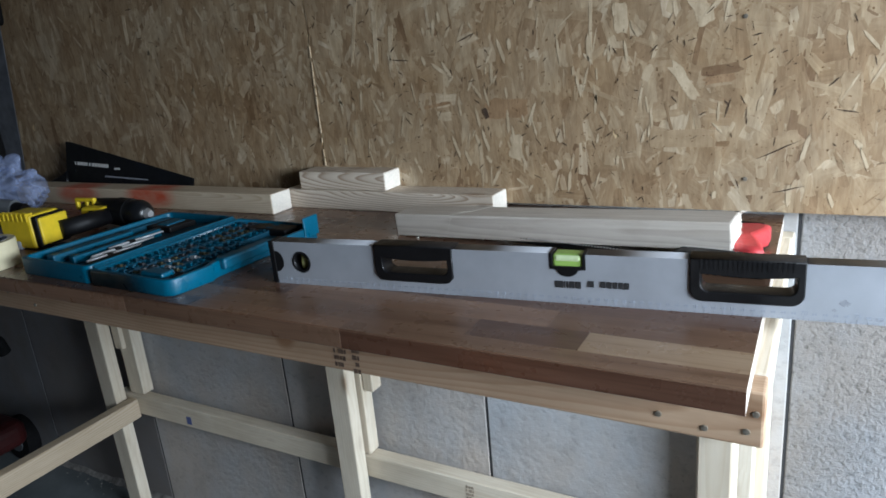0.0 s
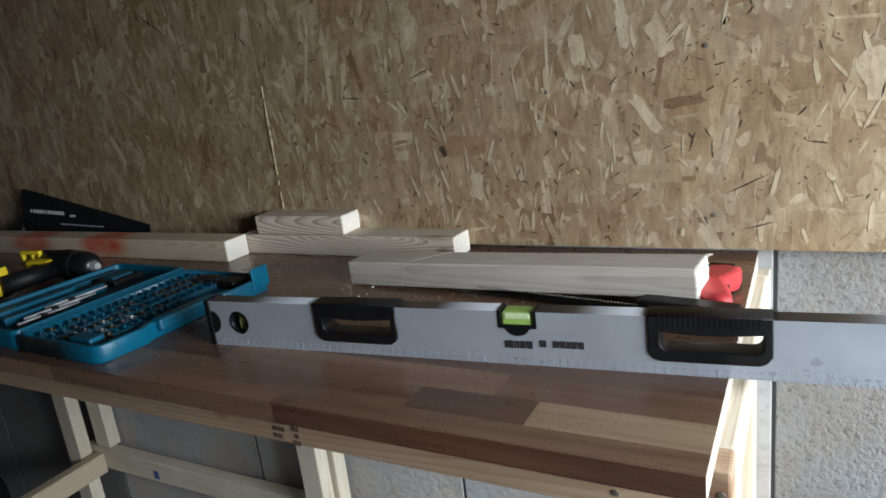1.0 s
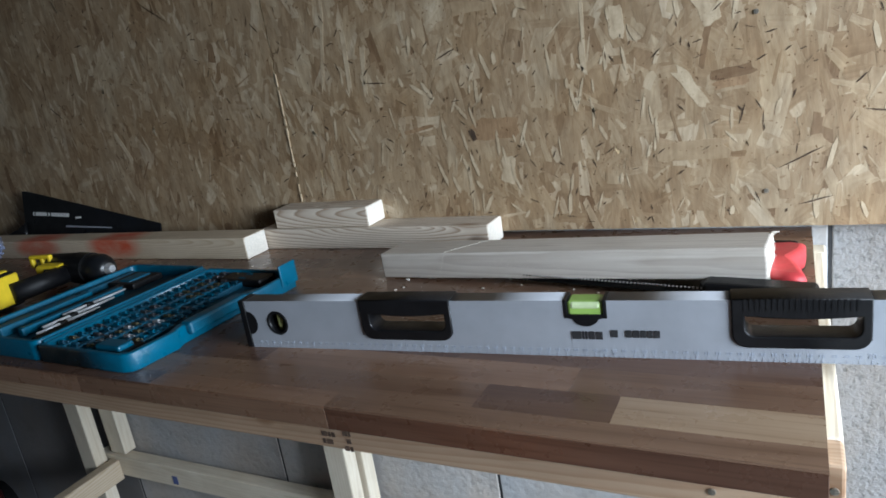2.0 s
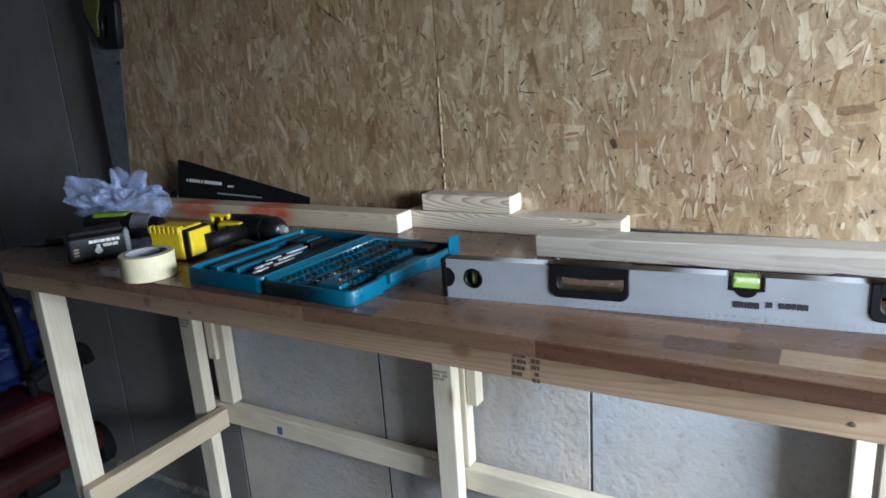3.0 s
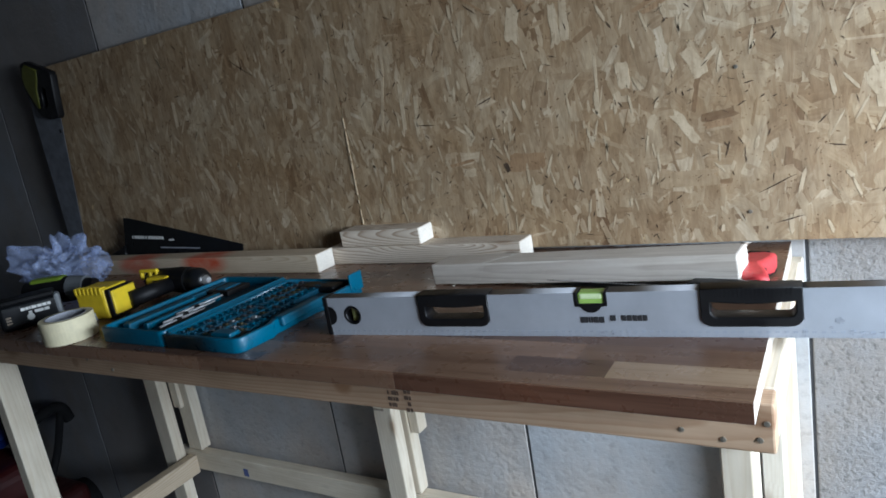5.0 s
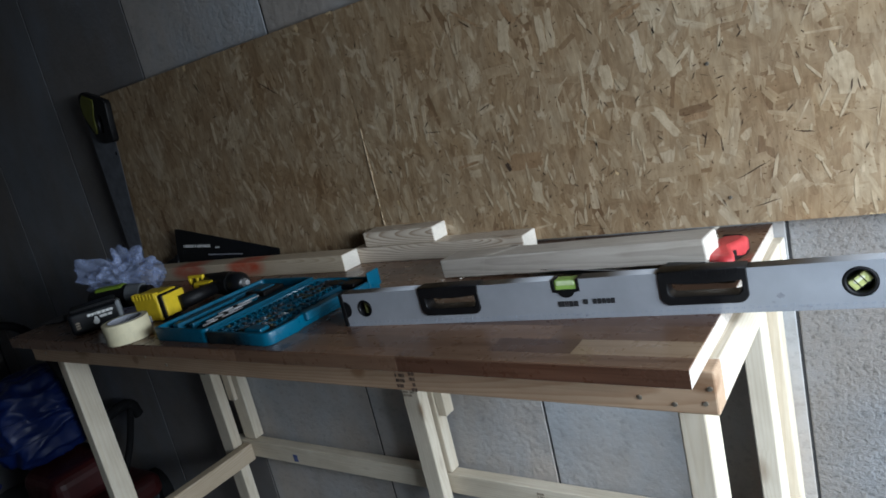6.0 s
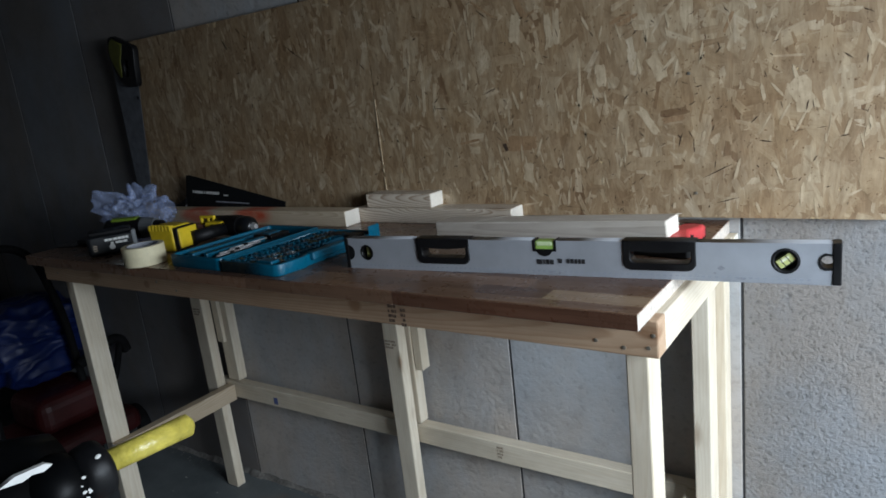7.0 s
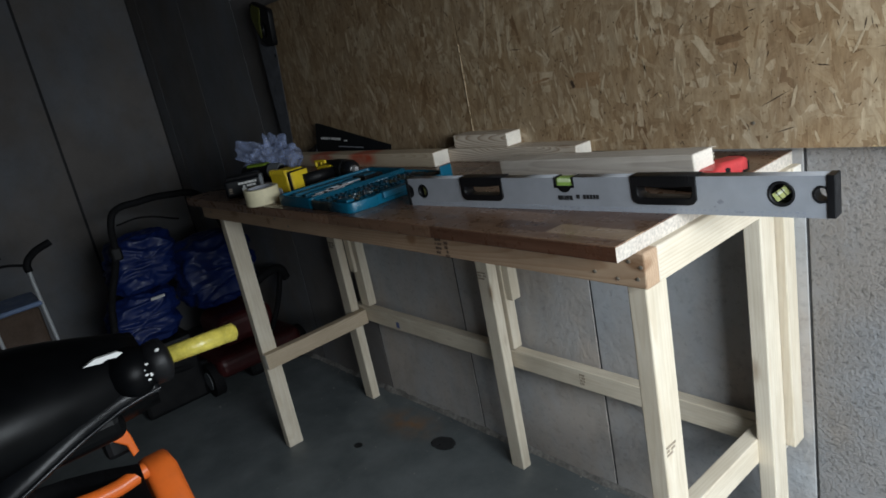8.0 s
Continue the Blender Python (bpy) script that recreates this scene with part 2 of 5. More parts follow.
def concrete(name, base, pebble, bump, stain, pits_dark=1.0):
    m, n, l, p = node_material(name)
    vec = coords(n, l, per_object=True)
    lo, hi = tuple(c * 0.86 for c in base), tuple(min(1, c * 1.12) for c in base)
    col = ramp(n, l, noise_node(n, l, vec, 3.0, 6, 0.6), [(0.3, lo), (0.7, hi)])
    pits = noise_node(n, l, vec, pebble, 3, 0.6)
    big = noise_node(n, l, vec, 2.3, 3)
    col = mix_colour(n, l, 1.0, col, ramp(n, l, pits, [(0.30, (1 - 0.40 * pits_dark,) * 3), (0.45, (1.0, 1.0, 1.0))]), "MULTIPLY")
    dirt = ramp(n, l, noise_node(n, l, vec, 9.0, 6, 0.7), [(0.30, (1 - stain,) * 3), (0.5, (1.0, 1.0, 1.0))])
    col = mix_colour(n, l, 1.0, col, dirt, "MULTIPLY")
    rusty = ramp(n, l, noise_node(n, l, coords(n, l, (1, 1, 0.6), per_object=True), 2.6, 6, 0.62), [(0.38, (1.0, 1.0, 1.0)), (0.60, (1.0, 0.87, 0.75))])
    holes = n.new("ShaderNodeTexVoronoi")
    holes.inputs["Scale"].default_value = 95.0
    l.new(vec, holes.inputs["Vector"])
    rare = ramp(n, l, noise_node(n, l, vec, 16.0, 3), [(0.54, (1.0, 1.0, 1.0)), (0.64, (1 - pits_dark,) * 3)])
    dots = ramp(n, l, holes.outputs["Distance"], [(0.10, (0.35, 0.35, 0.36)), (0.20, (1.0, 1.0, 1.0))])
    dots = mix_colour(n, l, rare, dots, (1.0, 1.0, 1.0))
    col = mix_colour(n, l, 1.0, col, dots, "MULTIPLY")
    l.new(mix_colour(n, l, 1.0, col, rusty, "MULTIPLY"), p.inputs["Base Color"])
    p.inputs["Roughness"].default_value = 0.9
    amount = n.new("ShaderNodeMath")
    amount.operation = "MULTIPLY"
    l.new(pits, amount.inputs[0])
    l.new(ramp(n, l, big, [(0.35, (0.35,) * 3), (0.6, (1.0,) * 3)]), amount.inputs[1])
    add_bump(n, l, p, amount.outputs[0], bump, 0.006)
    return m


# Base colours carry light falloff: pale under the bench, darker beside the door.
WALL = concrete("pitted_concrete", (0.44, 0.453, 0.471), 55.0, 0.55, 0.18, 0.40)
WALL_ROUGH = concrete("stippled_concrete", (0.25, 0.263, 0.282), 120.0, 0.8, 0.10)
# Darkest copy: the shade of the far end is put into its colour.
WALL_SHADED = concrete("shaded_plain_concrete", (0.19, 0.199, 0.217), 60.0, 0.3, 0.12, 0.0)
# For walls out of view: colour lowered to cut bounced light.
DIM_WALL = concrete("low_bounce_concrete", (0.11, 0.113, 0.117), 60.0, 0.3, 0.2, 0.0)
JOINT = surface("joint_mastic", (0.035, 0.035, 0.037), 0.9)
# Ceiling out of view, also kept dark so little light bounces.
ROOFING = surface("cement_sheet", (0.12, 0.12, 0.125), 0.9, vary=0.1)


def floor_material():
    m, n, l, p = node_material("garage_floor")
    vec = coords(n, l, per_object=False)
    col = ramp(n, l, noise_node(n, l, vec, 4.0, 8, 0.65), [(0.3, (0.085, 0.100, 0.104)), (0.7, (0.165, 0.182, 0.186))])
    dust = ramp(n, l, noise_node(n, l, vec, 38.0, 6, 0.7), [(0.62, (0.0,) * 3), (0.78, (0.35,) * 3)])
    col = mix_colour(n, l, dust, col, (0.26, 0.25, 0.24))
    tc, mp, sph = n.new("ShaderNodeTexCoord"), n.new("ShaderNodeMapping"), n.new("ShaderNodeTexGradient")
    sph.gradient_type = "SPHERICAL"
    mp.inputs["Location"].default_value, mp.inputs["Scale"].default_value = (1.50 * 5, 0.10 * 9, 0), (5, 9, 1)
    l.new(tc.outputs["Object"], mp.inputs["Vector"])
    l.new(mp.outputs["Vector"], sph.inputs["Vector"])
    patchy = n.new("ShaderNodeMath")
    patchy.operation = "MULTIPLY"
    l.new(sph.outputs["Fac"], patchy.inputs[0])
    l.new(ramp(n, l, noise_node(n, l, vec, 14.0, 5, 0.7), [(0.35, (0.0,) * 3), (0.65, (1.0,) * 3)]), patchy.inputs[1])
    l.new(mix_colour(n, l, patchy.outputs[0], col, (0.26, 0.13, 0.05)), p.inputs["Base Color"])
    l.new(ramp(n, l, noise_node(n, l, vec, 6.0, 5), [(0.35, (0.45,) * 3), (0.65, (0.8,) * 3)]), p.inputs["Roughness"])
    add_bump(n, l, p, noise_node(n, l, vec, 120.0, 5), 0.3, 0.003)
    return m


FLOOR = floor_material()
DRIVE = concrete("driveway", (0.30, 0.30, 0.29), 40.0, 0.5, 0.2)
ALU = surface("brushed_aluminium", (0.39, 0.41, 0.45), 0.45, 0.25, vary=0.05, grain=40, bump=0.06, fine=500, stain=0.12)
STEEL = surface("bright_steel", (0.74, 0.74, 0.75), 0.32, 0.75, vary=0.08, grain=90, bump=0.05)
DARK_STEEL = surface("dark_steel", (0.16, 0.16, 0.17), 0.40, 0.8, vary=0.15, grain=90, bump=0.05)
BLACK_SHEEN = surface("black_sheen_plastic", (0.006, 0.007, 0.009), 0.34, vary=0.2, grain=40, bump=0.04, rvar=0.08)


def dull(m, level):
    """Weakens the sheen of a dark plastic."""
    m.node_tree.nodes["Principled BSDF"].inputs["Specular IOR Level"].default_value = level
    return m


BLACK = dull(surface("black_plastic", (0.007, 0.007, 0.008), 0.45, vary=0.2, grain=120, bump=0.12, fine=600), 0.28)
BLACK_GLOSS = dull(surface("black_gloss_plastic", (0.002, 0.0022, 0.0026), 0.36, vary=0.2, grain=40, bump=0.04, rvar=0.06), 0.10)
BLACK_RUBBER = dull(surface("black_rubber", (0.008, 0.008, 0.009), 0.8, vary=0.2, bump=0.3), 0.2)
BLADE = dull(surface("black_coated_blade", (0.009, 0.010, 0.011), 0.42, 0.2, vary=0.2, grain=60, bump=0.05), 0.3)
RED = surface("red_soft_grip", (0.66, 0.06, 0.065), 0.5, vary=0.12, bump=0.15)
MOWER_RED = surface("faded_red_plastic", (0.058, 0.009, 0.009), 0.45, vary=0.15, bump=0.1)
TEAL = surface("teal_plastic", (0.0, 0.105, 0.185), 0.36, vary=0.12, grain=80, bump=0.10, fine=500)
TEAL_IN = surface("teal_tray_plastic", (0.0, 0.060, 0.108), 0.5, vary=0.15, grain=120, bump=0.2, fine=400)
YELLOW = surface("yellow_plastic", (0.78, 0.56, 0.02), 0.45, vary=0.08, bump=0.12, fine=500)
YELLOW_TAPE = surface("yellow_wound_tape", (0.60, 0.50, 0.09), 0.30, vary=0.25, grain=60, bump=1.0, fine=75)
LIME = surface("lime_plastic", (0.17, 0.26, 0.025), 0.45, vary=0.1, bump=0.12)
CREAM = surface("masking_tape", (0.78, 0.70, 0.47), 0.75, vary=0.06, grain=90, bump=0.2, fine=500)
PAPER = surface("grey_card", (0.33, 0.34, 0.38), 0.8, vary=0.08)
WHITE = surface("white_print", (0.72, 0.72, 0.70), 0.6, vary=0.05, bump=0.0)
INK = surface("black_ink", (0.02, 0.02, 0.022), 0.6, vary=0.1, bump=0.0)
SATIN = surface("satin_silver", (0.72, 0.73, 0.75), 0.45, 0.35, vary=0.1, bump=0.05)
APRON_INK = surface("dark_stamp_ink", (0.13, 0.085, 0.06), 0.8, vary=0.4, grain=200, bump=0.0)
FADED_INK = surface("faded_ink", (0.33, 0.27, 0.205), 0.8, vary=0.3, grain=200, bump=0.0)
BLUE_INK = surface("scale_ink", (0.325, 0.355, 0.417), 0.6, vary=0.1, bump=0.0)
ORANGE = surface("orange_plastic", (0.80, 0.155, 0.022), 0.38, vary=0.08, grain=30, bump=0.06)
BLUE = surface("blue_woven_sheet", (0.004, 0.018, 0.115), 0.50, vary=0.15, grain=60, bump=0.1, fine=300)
GREY = surface("grey_plastic", (0.13, 0.14, 0.15), 0.5, vary=0.12, bump=0.1)
GRIME = surface("grey_grime", (0.283, 0.30, 0.333), 0.6, vary=0.25, grain=300, bump=0)
STAIN_DARK = surface("oil_stain", (0.022, 0.023, 0.025), 0.35, vary=0.3, bump=0.0)
TUBE = surface("white_painted_tube", (0.62, 0.64, 0.66), 0.35, vary=0.06, bump=0.05)


def clear(name, colour, rough, alpha_like, ior=1.35):
    m, n, l, p = node_material(name)
    vec = coords(n, l)
    l.new(ramp(n, l, noise_node(n, l, vec, 20.0), [(0.3, tuple(c * 0.9 for c in colour)), (0.7, colour)]), p.inputs["Base Color"])
    p.inputs["Roughness"].default_value = rough
    p.inputs["Transmission Weight"].default_value = alpha_like
    p.inputs["IOR"].default_value = ior
    return m


POLYTHENE = clear("crumpled_polythene", (0.50, 0.60, 0.90), 0.25, 0.35, 1.3)
pn, pl = POLYTHENE.node_tree.nodes, POLYTHENE.node_tree.links
pl.new(ramp(pn, pl, noise_node(pn, pl, coords(pn, pl), 28.0, 4), [(0.36, (0.12,) * 3), (0.64, (0.62,) * 3)]), pn["Principled BSDF"].inputs["Alpha"])

# ---- building helpers ----
def link(name, mesh, mats, parent=None, at=None, label="", smooth=False):
    for m in mats:
        mesh.materials.append(m)
    if smooth:
        for f in mesh.polygons:
            f.use_smooth = True
    ob = new(name, mesh)
    if parent:
        ob.parent = parent
    if at is not None:
        ob.matrix_local = at
    if label:
        ob["label"] = label
    return ob


def part(name, bm, mat, parent=None, label="", at=None, smooth=False):
    """A bmesh as one mesh object under a thing or a part."""
    mesh = bpy.data.meshes.new(name)
    bm.to_mesh(mesh)
    bm.free()
    mats = mat if isinstance(mat, (list, tuple)) else [mat]
    return link(name, mesh, mats, parent, at, label, smooth)


def thing(name, label, category, at=None, group="", kind=""):
    e = new(name)
    e.empty_display_size = 0.05
    if at is not None:
        e.matrix_world = at
    return tagged(e, label, category, group, kind)


def box(bm, x0, x1, y0, y1, z0, z1, bevel=0.0, seg=2):
    made = bmesh.ops.create_cube(bm, size=1.0)["verts"]
    bmesh.ops.scale(bm, vec=(x1 - x0, y1 - y0, z1 - z0), verts=made)
    bmesh.ops.translate(bm, vec=((x0 + x1) / 2, (y0 + y1) / 2, (z0 + z1) / 2), verts=made)
    if bevel:
        edges = list({e for v in made for e in v.link_edges})
        bmesh.ops.bevel(bm, geom=edges, offset=bevel, segments=seg, profile=0.5, affect="EDGES")
    return bm


def solid(x0, x1, y0, y1, z0, z1, bevel=0.0, seg=2):
    return box(bmesh.new(), x0, x1, y0, y1, z0, z1, bevel, seg)


def rod(bm, a, b, r0, r1=None, n=16, caps=True):
    """A cylinder or cone between two points."""
    a, b = Vector(a), Vector(b)
    m = Matrix.Translation((a + b) / 2) @ (b - a).to_track_quat("Z", "Y").to_matrix().to_4x4()
    bmesh.ops.create_cone(bm, cap_ends=caps, segments=n, radius1=r0, radius2=r0 if r1 is None else r1, depth=(b - a).length, matrix=m)
    return bm


def lathe(profile, n=32):
    """Turns (radius, height) pairs round the z axis."""
    bm = bmesh.new()
    rings = []
    for r, z in profile:
        rings.append([bm.verts.new((r * math.cos(2 * math.pi * i / n), r * math.sin(2 * math.pi * i / n), z)) for i in range(n)])
    for a, b in zip(rings, rings[1:]):
        for i in range(n):
            bm.faces.new((a[i], a[(i + 1) % n], b[(i + 1) % n], b[i]))
    return bm, rings


def tube(points, radius, n=10, cyclic=False):
    """A bent tube along smoothed points, as a mesh."""
    cu = bpy.data.curves.new("tube", "CURVE")
    cu.dimensions, cu.bevel_depth, cu.bevel_resolution, cu.use_fill_caps = "3D", radius, max(1, n // 4), True
    sp = cu.splines.new("BEZIER")
    sp.bezier_points.add(len(points) - 1)
    for bp, p in zip(sp.bezier_points, points):
        bp.co = p
        bp.handle_left_type = bp.handle_right_type = "AUTO"
    sp.use_cyclic_u, sp.resolution_u = cyclic, 8
    ob = bpy.data.objects.new("tube", cu)
    mesh = bpy.data.meshes.new_from_object(ob)
    bpy.data.objects.remove(ob)
    bpy.data.curves.remove(cu)
    mesh.materials.clear()
    return mesh


def plate(outlines, thick, bevel=0.0, upright=True):
    """A flat shape with holes (the outlines after the first), thick from front to back. Upright: drawn in x and z, its front at y = 0."""
    cu = bpy.data.curves.new("plate", "CURVE")
    cu.dimensions, cu.fill_mode, cu.extrude = "2D", "BOTH", thick / 2 - bevel
    cu.bevel_depth, cu.bevel_resolution = bevel, 2
    cu.offset = -bevel
    for pts in outlines:
        sp = cu.splines.new("POLY")
        sp.points.add(len(pts) - 1)
        for q, (x, y) in zip(sp.points, pts):
            q.co = (x, y, 0, 1)
        sp.use_cyclic_u = True
    ob = bpy.data.objects.new("plate", cu)
    mesh = bpy.data.meshes.new_from_object(ob)
    bpy.data.objects.remove(ob)
    bpy.data.curves.remove(cu)
    mesh.materials.clear()
    if upright:
        mesh.transform(Matrix.Translation((0, thick / 2, 0)) @ Matrix.Rotation(radians(90), 4, "X"))
    else:
        mesh.transform(Matrix.Translation((0, 0, thick / 2)))
    return mesh


def round_rect(x0, x1, y0, y1, r, n=5):
    pts = []
    for cx, cy, a0 in ((x1 - r, y1 - r, 0), (x0 + r, y1 - r, 90), (x0 + r, y0 + r, 180), (x1 - r, y0 + r, 270)):
        for i in range(n + 1):
            a = radians(a0 + 90 * i / n)
            pts.append((cx + r * math.cos(a), cy + r * math.sin(a)))
    return pts


def circle(cx, cy, r, n=24):
    return [(cx + r * math.cos(2 * math.pi * i / n), cy + r * math.sin(2 * math.pi * i / n)) for i in range(n)]


def timber(name, x0, x1, y0, y1, z0, z1, parent=None, mat=None, label="", bevel=0.003, top=False):
    """A sawn length with eased edges, its grain along its longest side. With top it stands on its own at its base."""
    dx, dy, dz = x1 - x0, y1 - y0, z1 - z0
    centre = Matrix.Translation(((x0 + x1) / 2, (y0 + y1) / 2, (z0 + z1) / 2))
    if dx >= dy and dx >= dz:
        size, turn = (dx, dy, dz), Matrix()
    elif dy >= dz:
        size, turn = (dy, dx, dz), Matrix.Rotation(radians(90), 4, "Z")
    else:
        size, turn = (dz, dy, dx), Matrix.Rotation(radians(-90), 4, "Y")
    bm = solid(-size[0] / 2, size[0] / 2, -size[1] / 2, size[1] / 2, -size[2] / 2, size[2] / 2, bevel)
    for f in bm.faces:
        f.normal_update()
        if abs(f.normal.x) > 0.9:
            f.material_index = 1
    return part(name, bm, [mat or PINE, PINE_END], parent, label, centre @ turn)


def marks(name, parent, at, rows, mat, height=0.005, depth=0.0006, label=""):
    """Rows of short plain bars that stand for writing that cannot be read, drawn in local x and z on a face at y = 0."""
    bm = bmesh.new()
    z = 0.0
    for row in rows:
        x = 0.0
        for width in row:
            if width > 0:
                box(bm, x, x + width, -depth, 0, z, z + height)
            x += abs(width) + 0.0015
        z -= height * 1.6
    ob = part(name, bm, mat, parent, label, at)
    ob["kind"] = "stuff"
    return ob


# ---- the garage ----
BACK, WEST, EAST, SOUTH, ROOF = 0.036, -3.75, 1.60, -2.75, 2.2
floor_bm = solid(WEST - 0.1, EAST + 0.1, SOUTH - 0.1, BACK + 0.1, -0.12, 0.0)
floor = tagged(part("floor", floor_bm, FLOOR), "dark worn concrete garage floor with dust and oil stains", "floor", kind="structure")
ground = tagged(part("ground", solid(-400, 400, -400, 400, -0.2, -0.03), DRIVE), "grey driveway outside the open garage door", "ground", kind="structure")
ceiling = tagged(part("ceiling", solid(WEST - 0.1, EAST + 0.1, SOUTH - 0.1, BACK + 0.1, ROOF, ROOF + 0.08), ROOFING), "grey cement sheet garage ceiling", "ceiling", kind="structure")

wall_north = tagged(part("wall_north", solid(WEST - 0.1, EAST + 0.1, BACK + 0.0015, BACK + 0.1, 0, ROOF), JOINT),
                    "wall of grey stippled concrete panels with dark vertical joints", "wall", kind="structure")
wall_west = tagged(part("wall_west", solid(WEST - 0.1, WEST - 0.0015, SOUTH, BACK + 0.1, 0, ROOF), JOINT),
                   "end wall of smooth grey concrete panels with dark vertical joints", "wall", kind="structure")
# side and door walls are unseen; their dark colour holds back bounce
wall_south = tagged(part("wall_south", solid(WEST - 0.1, EAST + 0.1, SOUTH - 0.1, SOUTH, 0, ROOF), DIM_WALL), "unseen side wall, coloured dark to cut bounced light", "wall", kind="structure")
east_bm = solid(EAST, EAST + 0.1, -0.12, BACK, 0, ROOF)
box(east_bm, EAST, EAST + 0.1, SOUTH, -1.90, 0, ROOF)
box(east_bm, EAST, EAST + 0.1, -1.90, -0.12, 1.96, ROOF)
wall_east = tagged(part("wall_east", east_bm, DIM_WALL), "unseen wall round the garage door, dark to cut bounced light", "wall", kind="structure")

# ---- the work bench ----
TOP, FRONT, LEFT = 1.0845, -0.583, -1.850
THICK = 0.0275
APRON = TOP - THICK
bench = thing("workbench", "home-made pale pine workbench frame against the concrete wall", "workbench", pose(-0.92, -0.27, 0))


def bench_timber(name, x0, x1, y0, y1, z0, z1, mat=None, label=""):
    ob = timber(name, x0 + 0.92, x1 + 0.92, y0 + 0.27, y1 + 0.27, z0, z1, bench, mat, label)
    return ob


front_apron = bench_timber("apron", LEFT - 0.020, 0.014, -0.532, -0.494, APRON - 0.063, APRON, PINE_WARM, "warm brown pine front apron with stamps and screws")
front_apron.data.materials[1] = PINE_WARM
bench_timber("apron", -0.016, 0.014, -0.494, -0.004, APRON - 0.063, APRON, PINE_SIDE)
bench_timber("apron", LEFT - 0.020, LEFT + 0.014, -0.494, -0.004, APRON - 0.063, APRON)
bench_timber("apron", LEFT - 0.020, 0.018, -0.004, 0.034, APRON - 0.063, APRON)
bench_timber("leg", LEFT + 0.014, LEFT + 0.052, -0.494, -0.431, 0, APRON)
bench_timber("leg", -1.870, -1.808, -0.064, -0.026, 0, APRON)
bench_timber("leg", -0.950, -0.894, -0.064, -0.026, 0, APRON)
bench_timber("leg", -0.054, -0.016, -0.494, -0.431, 0, APRON)
bench_timber("leg", -0.058, -0.020, -0.080, -0.017, 0, APRON)
rail = bench_timber("rail", -1.86, -0.027, -0.020, 0.018, 0.376, 0.439)
bench_timber("stretcher", LEFT + 0.053, LEFT + 0.088, -0.500, -0.0215, 0.367, 0.430, PINE_AGED, "browner knotty pine stretcher")
bench_timber("stretcher", -0.094, -0.056, -0.492, -0.022, 0.372, 0.435)
bench_timber("stud", -1.806, -1.743, -0.010, 0.028, 0.442, APRON)
bench_timber("block", -1.806, -1.772, -0.025, -0.0102, 0.598, APRON - 0.065)
bench_timber("stud", -0.922, -0.884, -0.018, 0.020, 0.442, APRON)
bench_timber("block", -0.882, -0.854, -0.016, 0.022, 0.62, APRON - 0.065)
bench_timber("stud", -0.036, -0.001, -0.014, 0.034, 0.395, APRON - 0.068)
bench_timber("block", -0.058, -0.0375, -0.0165, -0.006, 0.52, 0.80)


SCREW = surface("tarnished_screw", (0.30, 0.27, 0.22), 0.45, 0.5, vary=0.2)


def screw(x, z, y, parent):
    bm = bmesh.new()
    rod(bm, (x, y, z), (x, y - 0.0012, z), 0.0036, 0.0034, 12)
    box(bm, x - 0.0026, x + 0.0026, y - 0.0015, y - 0.001, z - 0.0005, z + 0.0005)
    box(bm, x - 0.0005, x + 0.0005, y - 0.0016, y - 0.001, z - 0.0026, z + 0.0026)
    return part("screw", bm, SCREW, parent)


for sx, sz in ((-0.087, 1.014), (-0.041, 1.007), (-0.002, 1.011), (0.006, 1.032), (-0.016, 1.040), (-1.28, 1.028), (-1.20, 1.01), (-1.79, 1.02)):
    screw(sx + 0.92, sz, -0.532 + 0.27, bench)
for rows, sx, sz, sy in (([(0.006, 0.004, 0.007), (0.003, -0.002, 0.008, 0.003), (0.008, 0.003, 0.005), (0.004, 0.009)], -0.512, 1.030, -0.532),
                         ([(0.005, 0.006), (0.007, 0.003), (-0.003, 0.006), (0.006, 0.004)], -0.482, 1.024, -0.532),
                         ([(0.010, 0.008, 0.006, 0.011), (0.005, 0.012, -0.004, 0.009, 0.004), (0.013, 0.004, 0.010)], -0.945, 0.722, -0.064),
                         ([(0.010, 0.008, 0.006, 0.011), (0.005, 0.012, -0.004, 0.009, 0.004), (0.013, 0.004, 0.010)], -1.862, 0.735, -0.064),
                         ([(0.006, 0.004, 0.007), (0.003, -0.002, 0.008, 0.003), (0.008, 0.003, 0.005), (0.004, 0.009)], -0.62, 0.420, -0.020)):
    marks("stamp", bench, pose(sx + 0.92, sy + 0.27 - 0.0002, sz), rows, APRON_INK if sy < -0.5 else FADED_INK, 0.0062)
marks("stamp", bench, pose(-0.016 + 0.92 + 0.0003, -0.488 + 0.27, 0.66, 0, 0, 90), [(0.006, 0.009, 0.007, 0.004), (0.009, -0.003, 0.012), (0.004, 0.003, 0.009)], FADED_INK)
part("sticker", solid(-1.553 + 0.92, -1.533 + 0.92, -0.0208 + 0.27, -0.0201 + 0.27, 0.386, 0.412), surface("blue_sticker", (0.10, 0.13, 0.30), 0.5), bench, "small blue printed label")

